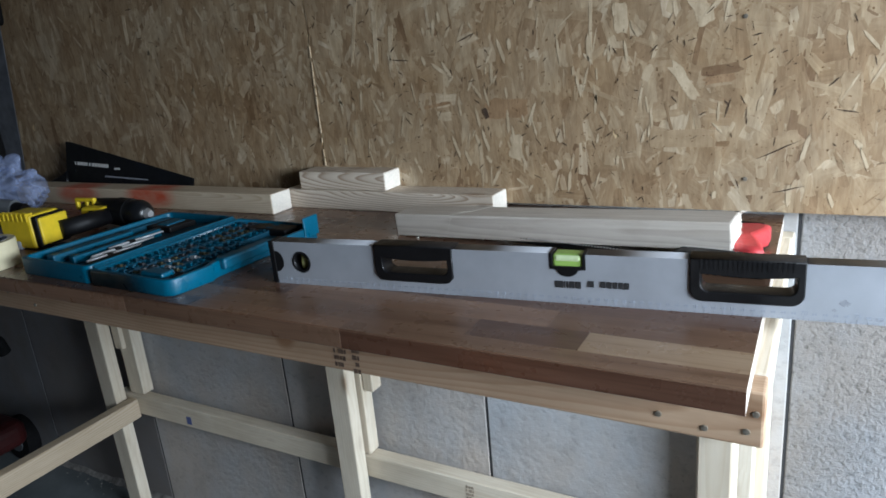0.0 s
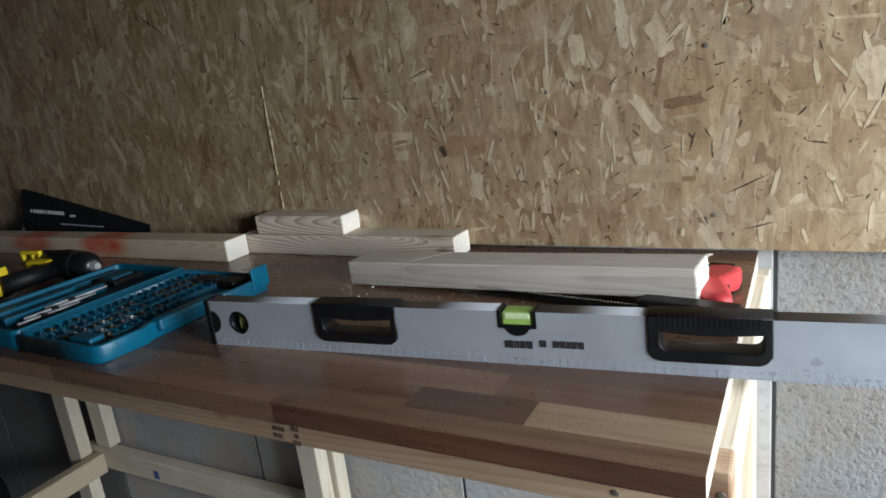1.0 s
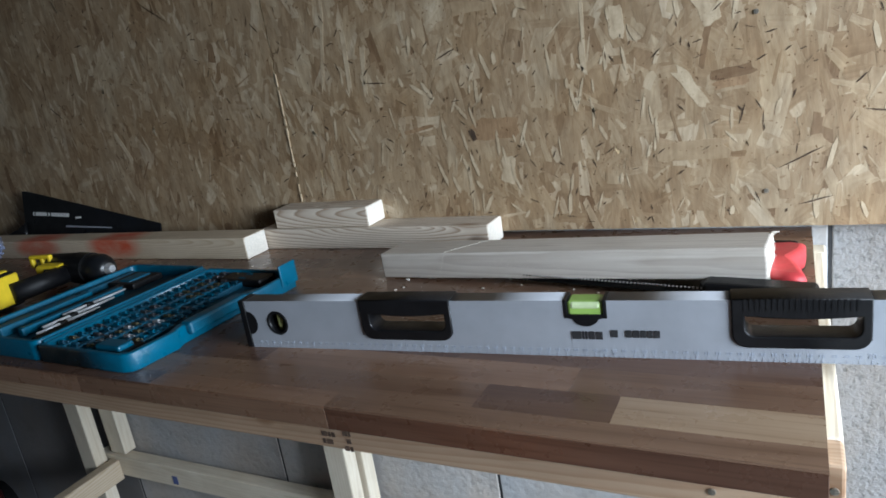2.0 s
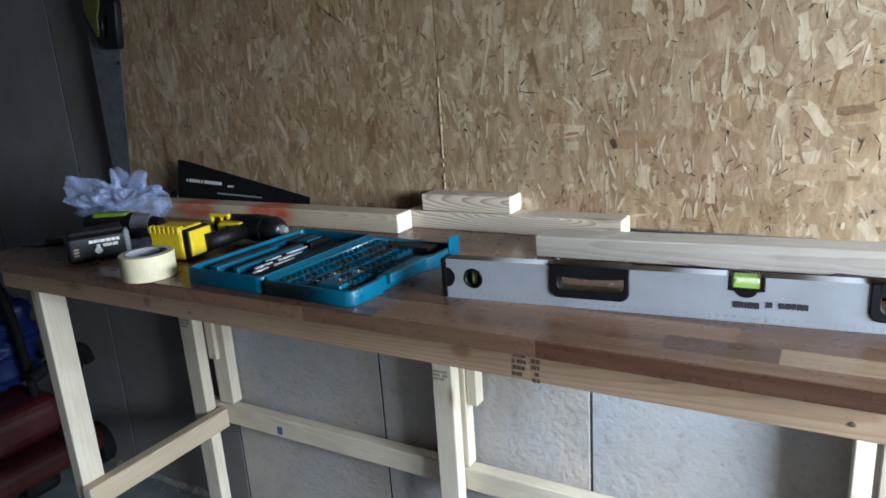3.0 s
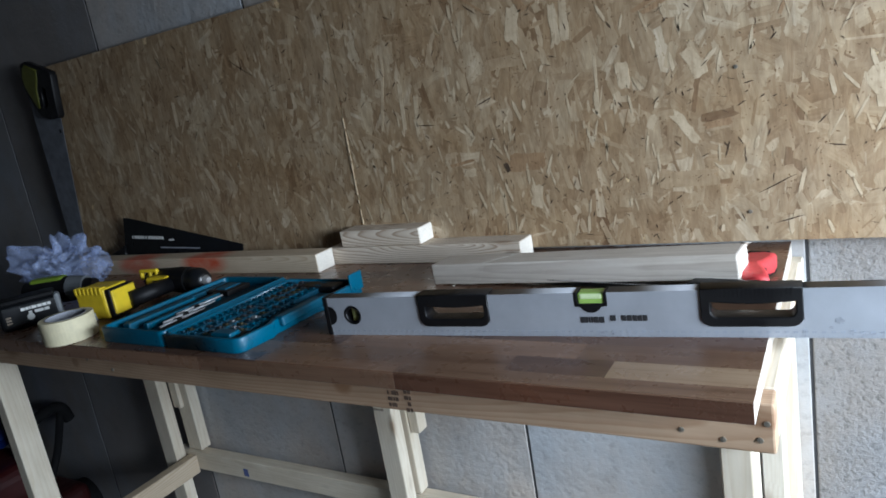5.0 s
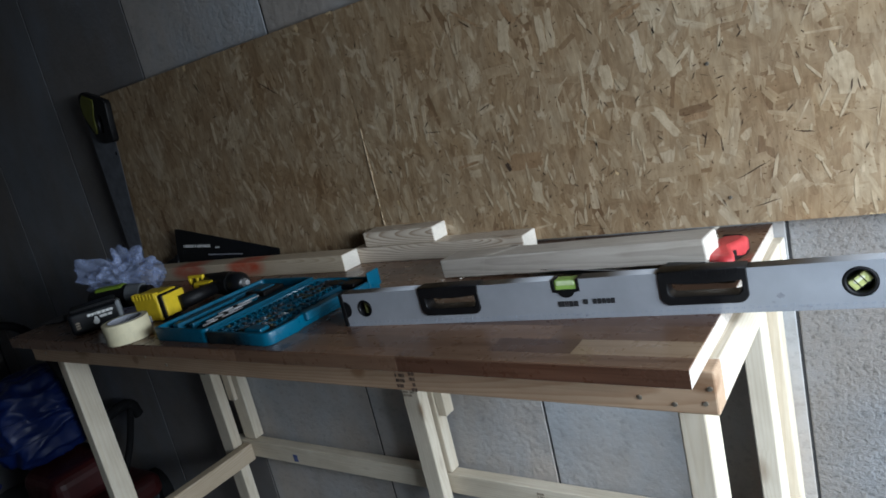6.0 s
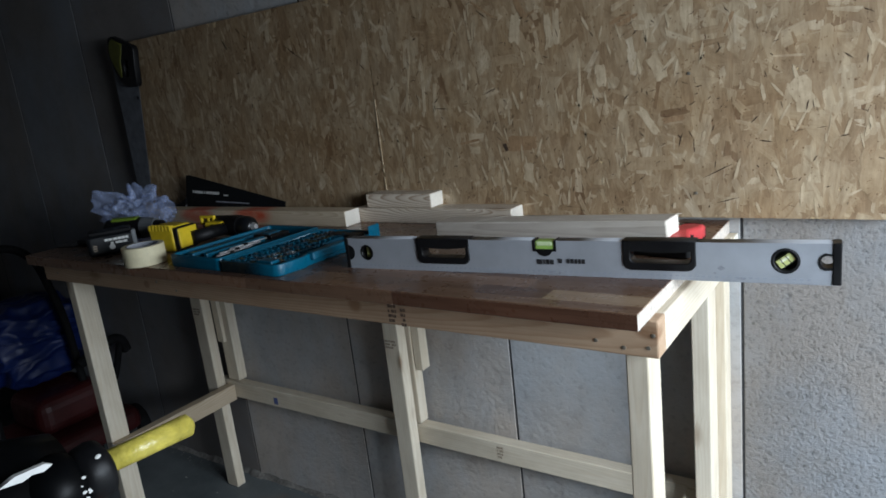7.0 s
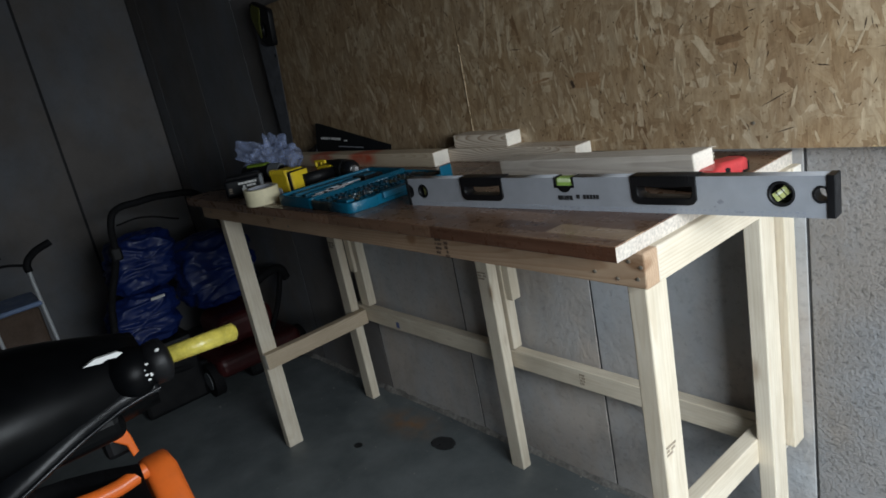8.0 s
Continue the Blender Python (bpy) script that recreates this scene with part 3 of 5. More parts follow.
worktop = thing("worktop", "brown wood-block laminate worktop resting on the pine bench frame", "worktop", pose(-0.92, -0.27, APRON))
part("core", solid(LEFT + 0.92, 0.0 + 0.92, FRONT + 0.27 + 0.001, 0.034 + 0.27, 0.0, THICK - 0.0025), CHIPBOARD, worktop, "pale raw chipboard core with bare cut end")
ROWS_Y = [FRONT, -0.553, -0.506, -0.457, -0.409, -0.361, -0.313, -0.265, -0.217, -0.169, -0.121, -0.073, -0.025, 0.034]
rng = random.Random(5)
FIXED = {0: [(-1.2, "mid"), (-0.72, "dark"), (-0.455, "warm"), (0.0, "mid")],
         1: [(-1.3, "mid"), (-0.99, "dark"), (-0.62, "mid"), (-0.30, "mid"), (-0.166, "dark"), (0.0, "pale")],
         2: [(-1.5, "mid"), (-1.05, "warm"), (-0.61, "dark"), (-0.217, "warm"), (0.0, "mid")],
         3: [(-1.25, "dark"), (-0.8, "mid"), (-0.36, "dark"), (0.0, "dark")]}
x = LEFT
for x1, tone in ((-1.31, "mid"), (-0.86, "warm"), (-0.455, "mid"), (0.0, "red")):
    edge_bm = solid(x - (x + x1) / 2, x1 - (x + x1) / 2, -0.001, 0.0, 0.0004, THICK - 0.0028, 0.0004, 1)
    part("edge_strip", edge_bm, STAVES[tone], worktop, "", Matrix.Translation(((x + x1) / 2 + 0.92, FRONT + 0.27 + 0.001, 0)))
    x = x1
for i, (ya, yb) in enumerate(zip(ROWS_Y, ROWS_Y[1:])):
    ends = list(FIXED.get(i, []))
    if not ends:
        x = LEFT + rng.uniform(0.15, 0.45)
        while x < -0.12:
            ends.append((x, rng.choice(("mid", "mid", "warm", "dark", "warm"))))
            x += rng.uniform(0.28, 0.5)
        ends.append((0.0, rng.choice(("mid", "warm"))))
    x = LEFT
    for x1, tone in ends:
        cx, cy = (x + x1) / 2 + 0.92, (ya + yb) / 2 + 0.27
        w, d = (x1 - x) / 2, (yb - ya) / 2
        bm = solid(-w, w, -d, d, 0.0, 0.0025)
        part("stave", bm, STAVES[tone], worktop, "", Matrix.Translation((cx, cy, THICK - 0.0025)))
        x = x1

# ---- strand boards on the wall ----
def strand_board(x0, x1, z0, z1, seed, feature, count):
    """A sheet of pressed wood strands: a core and thousands of thin flakes laid over one another."""
    e = thing("strand_board", "pale yellow-brown oriented strand board sheet fixed to the concrete wall", "wall board", pose((x0 + x1) / 2, 0.009, z0), "strand boards on the wall")
    w, h = (x1 - x0) / 2, z1 - z0
    part("core", solid(-w, w, -0.0084, 0.009, 0, h, 0.001, 1), OSB_EDGE, e)
    r = random.Random(seed)
    verts, faces, uvs = [], [], []

    def flake(cx, cz, length, width, angle, lift):
        """One strand: nearly straight sides, torn ends."""
        ca, sa = math.cos(angle), math.sin(angle)
        n = len(verts)
        bow, taper, slant = r.uniform(-0.08, 0.08), r.uniform(0.55, 1.0), r.uniform(-0.12, 0.12)
        shape = []
        for u in (-0.45, -0.2, 0.1, 0.38):
            shape.append((u + r.uniform(-0.04, 0.04), -0.5 * (taper if u > 0 else 1) + r.uniform(-0.07, 0.07)))
        shape += [(0.5 + r.uniform(-0.06, 0.02), -0.2 + slant), (0.47 + r.uniform(-0.1, 0.04), 0.15 + slant)]
        for u in (0.40, 0.12, -0.18, -0.42):
            shape.append((u + r.uniform(-0.04, 0.04), 0.5 * (taper if u > 0 else 1) + r.uniform(-0.07, 0.07)))
        shape += [(-0.5 + r.uniform(-0.02, 0.08), 0.1 - slant), (-0.5 + r.uniform(-0.02, 0.06), -0.25 - slant)]
        tip = r.uniform(-0.0002, 0.0002)
        for u, v in shape:
            a, b = u * length, v * width + bow * width * (1 - 4 * u * u)
            x, z = cx + a * ca - b * sa, cz + a * sa + b * ca
            verts.append((max(-w, min(w, x)), -0.0088 - lift - tip * u - r.uniform(0, 0.00006), max(0, min(h, z))))
            uvs.append((a, b))
        faces.append(tuple(range(n, n + len(shape))))

    for k in range(count):
        cx, cz = r.uniform(-w, w), r.uniform(0, h)
        free = 0.44 if cx + (x0 + x1) / 2 > -0.25 else 0.24
        angle = r.gauss(math.pi / 2 + 0.05, 0.27) if r.random() > free else r.uniform(0, math.pi)
        if r.random() < 0.45:
            flake(cx, cz, r.uniform(0.05, 0.12), r.uniform(0.016, 0.044), angle, r.uniform(0, 0.00055))
        elif r.random() < 0.72:
            flake(cx, cz, r.uniform(0.035, 0.085), r.uniform(0.008, 0.020), angle, r.uniform(0.0001, 0.0007))
        else:
            flake(cx, cz, r.uniform(0.018, 0.060), r.uniform(0.002, 0.0065), angle, r.uniform(0.0002, 0.00075))
    for fx, fz, length, width, angle, mat in feature:
        bm, a = bmesh.new(), radians(angle)
        ca, sa = math.cos(a), math.sin(a)
        rim = [(-0.46, -0.42), (-0.2, -0.5), (0.1, -0.48), (0.34, -0.5), (0.46, -0.40), (0.5, -0.12), (0.44, 0.14), (0.48, 0.40), (0.30, 0.48), (0.04, 0.44), (-0.22, 0.5), (-0.42, 0.46), (-0.5, 0.22), (-0.44, -0.06)]
        rim = [(u * r.uniform(0.84, 1.1), v * r.uniform(0.7, 1.1)) for u, v in rim]
        pts = [(fx - (x0 + x1) / 2 + u * length * ca - v * width * sa, fz - z0 + u * length * sa + v * width * ca) for u, v in rim]
        bm.faces.new([bm.verts.new((px, -0.00972 - (0.0004 if mat is DARK_STRAND else 0.0), pz)) for px, pz in pts])
        bm.faces.ensure_lookup_table()
        back = bmesh.ops.extrude_face_region(bm, geom=bm.faces[:])
        bmesh.ops.translate(bm, vec=(0, 0.0006, 0), verts=[q for q in back["geom"] if isinstance(q, bmesh.types.BMVert)])
        bmesh.ops.recalc_face_normals(bm, faces=bm.faces[:])
        part("broad_strand", bm, mat, e)
    if x1 > 0:
        split = bmesh.new()
        zz = 0.012
        while zz < 0.30:
            step = r.uniform(0.008, 0.03)
            if r.random() < 0.8:
                wob = r.uniform(-0.0006, 0.0006)
                box(split, -w - 0.0012 + wob, -w + r.uniform(0.0008, 0.0022), -0.0125 + r.uniform(0, 0.001), -0.0085, zz, zz + step * r.uniform(0.7, 1.0))
            zz += step
        part("split_edge", split, PALE_STRAND, e, "pale frayed board edge")["kind"] = "stuff"
    mesh = bpy.data.meshes.new("strand")
    mesh.from_pydata(verts, [], faces)
    layer = mesh.uv_layers.new(name="UVMap")
    for poly in mesh.polygons:
        for li in poly.loop_indices:
            layer.data[li].uv = uvs[mesh.loops[li].vertex_index]
    s = link("strand_layer", mesh, [OSB], e)
    s["kind"] = "stuff"
    slits = bmesh.new()
    gaps = [(r.uniform(-w, w), r.uniform(0.01, h - 0.01), r.uniform(0.005, 0.022), r.uniform(0.0009, 0.0026), r.gauss(1.0, 1.0)) for _ in range(250)]
    gaps += [(fx - (x0 + x1) / 2, fz - z0, length, 0.0028, radians(a)) for fx, fz, length, a in SLITS if x0 < fx < x1]
    if x1 > 0:
        # a rougher, more broken stretch low on the nearer sheet
        gaps += [(r.uniform(-w, w * 0.45), r.uniform(0.01, 0.34), r.uniform(0.006, 0.020), r.uniform(0.0012, 0.0030), r.gauss(1.1, 0.8)) for _ in range(50)]
    for cx, cz, length, width, a in gaps:
        ends = [(-0.5, 0.1), (-0.1, -0.5), (0.5, -0.1), (0.2, 0.5)]
        ca, sa = math.cos(a), math.sin(a)
        pts = [(cx + u * length * ca - v * width * sa, cz + u * length * sa + v * width * ca) for u, v in ends]
        slits.faces.new([slits.verts.new((max(-w, min(w, px)), -0.0101, max(0.0, min(h, pz)))) for px, pz in pts])
    part("bark_fleck", slits, DARK_STRAND, e, "dark bark slivers")["kind"] = "stuff"
    pale = bmesh.new()
    for k in range(210 if x1 > 0 else 150):
        low = k >= 140
        cx, cz, length, width, a = r.uniform(-w, w * (0.45 if low else 1)), r.uniform(0.02, 0.34 if low else h - 0.02), r.uniform(0.014, 0.050), r.uniform(0.0022, 0.0075), r.gauss(math.pi / 2 + 0.05, 0.4)
        ca, sa = math.cos(a), math.sin(a)
        pts = [(cx + u * length * ca - v * width * sa, cz + u * length * sa + v * width * ca) for u, v in ((-0.5, 0.2), (-0.3, -0.5), (0.3, -0.4), (0.5, 0.0), (0.25, 0.5), (-0.3, 0.45))]
        pale.faces.new([pale.verts.new((max(-w, min(w, px)), -0.00995, max(0.0, min(h, pz)))) for px, pz in pts])
    part("pale_sliver", pale, PALE_STRAND, e, "pale torn slivers")["kind"] = "stuff"
    return e


# x, z, length, turn of dark slivers; x, z, length, width, turn of broad strands
SLITS = [(0.004, 1.135, 0.050, 15), (-0.547, 1.409, 0.048, 20), (-0.693, 1.378, 0.050, -6), (-0.550, 1.592, 0.038, -40), (-0.943, 1.511, 0.027, -51),
         (-0.089, 1.266, 0.034, 73), (-0.014, 1.198, 0.070, 26), (0.077, 1.256, 0.032, -11), (-0.275, 1.510, 0.017, -59), (-0.178, 1.500, 0.013, 45),
         (0.007, 1.518, 0.018, -48), (0.151, 1.321, 0.024, 78), (-0.009, 1.443, 0.018, 47), (0.057, 1.300, 0.020, 45), (0.217, 1.407, 0.022, -40), (0.214, 1.260, 0.020, 10),
         (-1.203, 1.582, 0.090, -35), (-1.604, 1.413, 0.070, -41), (-1.425, 1.671, 0.024, -52), (-1.456, 1.547, 0.028, 4)]
PALE = [(-0.157, 1.312, 0.074, 0.020, -55), (0.143, 1.342, 0.072, 0.043, -66), (-0.604, 1.266, 0.032, 0.021, -2), (-0.456, 1.205, 0.050, 0.030, 80), (-0.712, 1.401, 0.093, 0.012, 85),
        (-0.746, 1.421, 0.120, 0.012, 87), (-0.794, 1.449, 0.150, 0.008, 78), (-0.463, 1.546, 0.073, 0.032, 78), (-0.358, 1.535, 0.082, 0.018, 87), (-0.258, 1.417, 0.052, 0.026, 90),
        (-0.133, 1.420, 0.058, 0.030, 116), (-0.069, 1.549, 0.123, 0.028, 91), (-0.309, 1.405, 0.130, 0.006, 89), (-0.377, 1.528, 0.081, 0.018, 94)]
PALE_FAR = [(-1.296, 1.645, 0.050, 0.018, -98), (-1.645, 1.270, 0.050, 0.014, 89), (-1.399, 1.312, 0.085, 0.013, 117), (-1.482, 1.500, 0.073, 0.013, 86)]
BROWN = [(-0.472, 1.277, 0.092, 0.042, 2), (-0.101, 1.312, 0.050, 0.014, 8), (-0.209, 1.534, 0.053, 0.010, 22), (-0.550, 1.604, 0.086, 0.006, -37), (-0.447, 1.591, 0.049, 0.018, -63),
         (-0.426, 1.573, 0.049, 0.007, 20), (0.010, 1.494, 0.045, 0.008, 66), (-0.626, 1.287, 0.079, 0.007, 9), (-0.193, 1.527, 0.050, 0.010, 22)]
TAN = [(-0.820, 1.355, 0.093, 0.010, -31), (-0.292, 1.296, 0.078, 0.009, -22), (-0.018, 1.206, 0.087, 0.028, 24), (-0.160, 1.218, 0.108, 0.036, 1), (0.080, 1.286, 0.060, 0.034, 91),
       (-0.301, 1.631, 0.070, 0.026, -66), (-0.589, 1.422, 0.060, 0.026, -51), (-0.480, 1.480, 0.110, 0.026, 4), (-0.690, 1.206, 0.110, 0.030, 4), (0.262, 1.190, 0.085, 0.045, 88)]
KNOT = [(-0.514, 1.270, 0.021, 0.012, -70)]
FEATURES = [(*f, m) for fs, m in ((TAN, TAN_STRAND), (BROWN, BROWN_STRAND), (PALE, PALE_STRAND), (KNOT, DARK_STRAND)) for f in fs]
strand_board(-0.9138, 0.312, 1.097, 1.712, 11, FEATURES, 4600)
strand_board(-2.130, -0.9155, 1.097, 1.714, 12, [(*f, PALE_STRAND) for f in PALE_FAR], 4600)
batten = tagged(timber("wall_batten", -2.12, 0.30, 0.0185, 0.0355, 1.62, 1.67, None, PINE), "pine batten behind the strand board", "batten", kind="structure")
batten = tagged(timber("wall_batten", -2.12, 0.30, 0.0185, 0.0355, 1.12, 1.17, None, PINE), "pine batten behind the strand board", "batten", kind="structure")

# ---- screws in the strand boards ----
for sx, sz in ((-0.068, 1.403), (-0.059, 1.151)):
    s = thing("board_screw", "small steel screw sunk in the strand board", "screw", pose(sx, -0.0012, sz), "screws in the strand boards")
    screw(0, 0, 0, s)

# ---- timber offcuts on the worktop ----
def offcut(x, y, z, length, depth, height, yaw, tilt, mat, label, group="timber offcuts"):
    """A cut length lying with its front-left bottom edge at x, y, z."""
    m = pose(x, y, z, 0, 0, yaw) @ pose(0, 0, 0, 0, -tilt, 0)
    e = thing("timber_offcut", label, "timber", m, group)
    timber("length", 0, length, 0, depth, 0, height, e, mat, bevel=0.0025)
    part("cut_end", solid(length - 0.0005, length + 0.0006, 0.0022, depth - 0.0022, 0.0022, height - 0.0022, 0.0004, 1), PINE_END, e, "pale rough sawn end grain")
    return e


offcut(-0.988, -0.062, TOP, 0.506, 0.062, 0.041, 0, 0, PINE_KNOTTY, "short pale pine offcut lying on the worktop against the board")
upper = offcut(-0.945, -0.058, TOP + 0.0415, 0.222, 0.060, 0.038, 0.3, 0, PINE_KNOTTY, "shorter pale pine offcut stacked on another offcut")
offcut(-0.603, -0.213, TOP + 0.0005, 0.556, 0.063, 0.040, -4.6, 2.4, PINE_GREY, "rough grey-brown sawn plank resting on a hand saw")
offcut(-1.905, -0.132, TOP, 0.935, 0.062, 0.044, 0.3, 0, PINE_RED, "long pine length with red paint overspray along its front")

for v in upper.children[0].data.vertices:
    if v.co.x < -0.1 and v.co.z > 0.005:
        v.co.x += 0.014
rough_plank = [c for c in bpy.data.objects if c.name.startswith("timber_offcut") and "grey-brown" in c.get("label", "")][0]
rf = random.Random(44)


def fuzz(bm, x, y, z, length, width, rx, rz):
    """A torn fibre: a thin bent sliver."""
    m = pose(x, y, z, rx, 0, rz)
    pts = [(0, 0, 0), (length * 0.5, 0, width * 0.6), (length, 0, width * 0.2), (length * 0.5, width * 0.5, -width * 0.3)]
    a, b, c, d = [bm.verts.new(m @ Vector(q)) for q in pts]
    bm.faces.new((a, d, b))
    bm.faces.new((d, c, b))
    bm.faces.new((a, b, c, ))
    bm.faces.new((a, c, d))


fibres = bmesh.new()
for _ in range(70):
    fuzz(fibres, rf.uniform(0.20, 0.36), -0.0004, rf.choice((0.018, 0.022, 0.026)) + rf.gauss(0, 0.0012), rf.uniform(0.002, 0.008), 0.0007, 0, rf.uniform(-4, 4))
for _ in range(90):
    fuzz(fibres, rf.uniform(0.05, 0.55), 0.0005, rf.uniform(-0.0008, 0.001), rf.uniform(0.001, 0.004), 0.0012, rf.uniform(-40, 40), rf.uniform(-60, 60))
for _ in range(110):
    edge = rf.random()
    yy, zz = (rf.uniform(0, 0.062), rf.choice((0.0005, 0.0395))) if edge < 0.5 else (rf.choice((0.0005, 0.0625)), rf.uniform(0, 0.04))
    fuzz(fibres, 0.5555, yy, zz, rf.uniform(0.001, 0.005), 0.0013, rf.uniform(-60, 60), rf.uniform(-70, 70))
for k in range(5):
    fuzz(fibres, 0.550, 0.058 + 0.001 * k, 0.0395, 0.016 - 0.002 * k, 0.0024, -20, 15 - 22 * k)
part("torn_fibre", fibres, PINE_END, rough_plank, "pale torn fibres at the sawn edges")["kind"] = "stuff"
pencil = bmesh.new()
for xa, xb in ((0.118, 0.168), (0.106, 0.118)):
    for k in range(14):
        t = k / 14
        if xa > 0.11:
            fuzz(pencil, xa + (xb - xa) * t, 0.002 + 0.060 * t, 0.0402, 0.006, rf.uniform(0.0008, 0.0022), 90, 48)
        else:
            fuzz(pencil, xa + (xb - xa) * t, -0.0003, 0.008 + 0.031 * t, 0.004, rf.uniform(0.0008, 0.0022), 0, 4)
part("scratch", pencil, PINE_END, rough_plank, "pale diagonal scratch across the plank")

# ---- spirit level ----
LEVEL_AT = pose(-0.657, -0.471, TOP, 0, 0, 5.18)
level = thing("spirit_level", "silver aluminium spirit level with black handles standing on edge", "spirit level", LEVEL_AT)
LL, LH, LT = 0.90, 0.064, 0.024
V_LEFT, V_RIGHT = (0.052, 0.034), (0.828, 0.036)
HANDLES = ((0.176, 0.292), (0.583, 0.700))
outer = [(0.004, 0), (LL - 0.004, 0), (LL - 0.004, LH), (HANDLES[1][1], LH), (HANDLES[1][1], 0.024), (HANDLES[1][1] - 0.012, 0.015), (HANDLES[1][0] + 0.012, 0.015), (HANDLES[1][0], 0.024), (HANDLES[1][0], LH),
         (0.462, LH), (0.462, 0.046), (0.424, 0.046), (0.424, LH),
         (HANDLES[0][1], LH), (HANDLES[0][1], 0.024), (HANDLES[0][1] - 0.012, 0.015), (HANDLES[0][0] + 0.012, 0.015), (HANDLES[0][0], 0.024), (HANDLES[0][0], LH), (0.004, LH)]
link("body", plate([outer, circle(*V_LEFT, 0.0165), circle(*V_RIGHT, 0.0205), circle(0.884, 0.036, 0.0105)], LT, 0.0), [ALU], level, label="silver aluminium box section")
for hx0, hx1 in HANDLES:
    low = round_rect(hx0, hx1, 0.0152, LH, 0.014)
    ring = [(hx1, LH + 0.002), (hx0, LH + 0.002)] + [q for q in low if q[1] < LH / 2]
    hole = [q for q in round_rect(hx0 + 0.012, hx1 - 0.008, 0.0275, 0.0475, 0.009) if q[1] < 0.0370]
    hole = [(hx0 + 0.012 + (hx1 - hx0 - 0.020) * (1 - k / 8), 0.0480 - 0.0028 * math.sin(math.pi * k / 8)) for k in range(9)] + hole
    h = link("handle", plate([ring, hole], LT + 0.005, 0.0016), [BLACK], level, pose(0, -0.0025, 0), "black plastic hand grip")
    if hx0 < 0.4:
        continue
    ribs = bmesh.new()
    count = 20
    for i in range(count):
        rx = hx0 + 0.012 + (hx1 - hx0 - 0.024) * i / (count - 1)
        box(ribs, rx - 0.0012, rx + 0.0012, -0.0004, LT + 0.0052, LH - 0.0095, LH + 0.0016)
    part("ribs", ribs, BLACK, h)["kind"] = "stuff"
for (vx, vz), r, tilt, length in ((V_LEFT, 0.0163, 90, 0.022), (V_RIGHT, 0.0203, 38, 0.027)):
    cup, rings = lathe([(r, 0), (r, 0.022), (r * 0.80, 0.024), (r * 0.74, 0.018), (r * 0.74, 0.002)], 28)
    holder = part("vial_holder", cup, BLACK, level, "", pose(vx, LT - 0.001, vz, 90), True)
    part("backing", rod(bmesh.new(), (vx, LT - 0.006, vz), (vx, LT - 0.004, vz), r * 0.76, n=24), surface("dark_well", (0.05, 0.06, 0.05), 0.6), level)
    bm = rod(bmesh.new(), (-length / 2, 0, 0), (length / 2, 0, 0), 0.0050 if r < 0.018 else 0.0080, n=14)
    if r > 0.018:
        bm.free()
        bm = solid(-length / 2, length / 2, -0.007, 0.007, -0.0075, 0.0075, 0.002)
    v = part("vial", bm, surface("lime_vial_fluid", (0.62, 0.66, 0.26), 0.15, vary=0.05, bump=0), level, "lime green bubble vial", pose(vx, 0.010, vz, 0, -tilt, 0), r < 0.018)
    if r > 0.018:
        part("bubble", solid(-0.0085, 0.0085, -0.0074, 0.0, -0.001, 0.0055, 0.002), surface("pale_vial_bubble", (0.85, 0.88, 0.66), 0.1, bump=0), v)
        for lx in (-0.0045, 0.0045):
            part("gauge_line", solid(lx - 0.0005, lx + 0.0005, -0.0077, -0.0068, -0.0075, 0.0075), INK, v)
half = [(0.4225, 0.048), (0.4225, 0.0445), (0.428, 0.0435)] + [(0.443 + 0.0145 * math.cos(a), 0.0475 + 0.0125 * math.sin(a)) for a in [radians(200 + 140 * i / 10) for i in range(11)]] + [(0.458, 0.0435), (0.4635, 0.0445), (0.4635, 0.048)]
link("vial_cup", plate([half], LT + 0.001, 0.0), [BLACK], level, pose(0, -0.0006, 0))
for ex in (0.4225, 0.4635):
    part("vial_bracket", solid(ex - 0.002, ex + 0.002, -0.0006, LT + 0.0006, 0.044, LH + 0.0006, 0.0006), BLACK, level)
tvial = part("top_vial", solid(0.4245, 0.4615, 0.001, LT - 0.001, 0.0462, LH - 0.001, 0.003), surface("green_block_vial", (0.33, 0.52, 0.12), 0.12, vary=0.06, bump=0), level, "clear green block vial")
part("bubble", solid(0.427, 0.4595, 0.0002, LT - 0.0002, 0.0535, 0.0625, 0.003), surface("pale_bubble", (0.62, 0.74, 0.42), 0.1, bump=0), tvial)
for ex0, ex1, cap in ((-0.001, 0.008, -1), (LL - 0.010, LL + 0.002, 1)):
    part("end_cap", solid(ex0, ex1, -0.0018, LT + 0.0018, -0.0 + 0.0004, LH + 0.001, 0.0015), BLACK, level, "black rubber end cap")
c_ring = [(0.008 + 0.014 * math.cos(radians(a)), 0.034 + 0.016 * math.sin(radians(a))) for a in range(-90, 91, 15)]
link("end_lug", plate([c_ring], LT + 0.002, 0.0), [BLACK], level, pose(0, -0.001, 0))
ring = [(0.892, 0.024), (0.890, 0.048)] + [(0.886 + 0.0145 * math.cos(radians(a)), 0.036 + 0.0145 * math.sin(radians(a))) for a in range(110, 251, 14)]
link("end_lug", plate([ring, circle(0.884, 0.036, 0.0098)], LT + 0.002, 0.0), [BLACK], level, pose(0, -0.001, 0))
ticks = bmesh.new()
for i in range(10, 880, 5):
    tall = 0.0045 if i % 50 == 0 else 0.0030 if i % 10 == 0 else 0.0018
    box(ticks, i / 1000 - 0.0003, i / 1000 + 0.0003, -0.0004, 0.0, 0.0005, 0.0005 + tall)
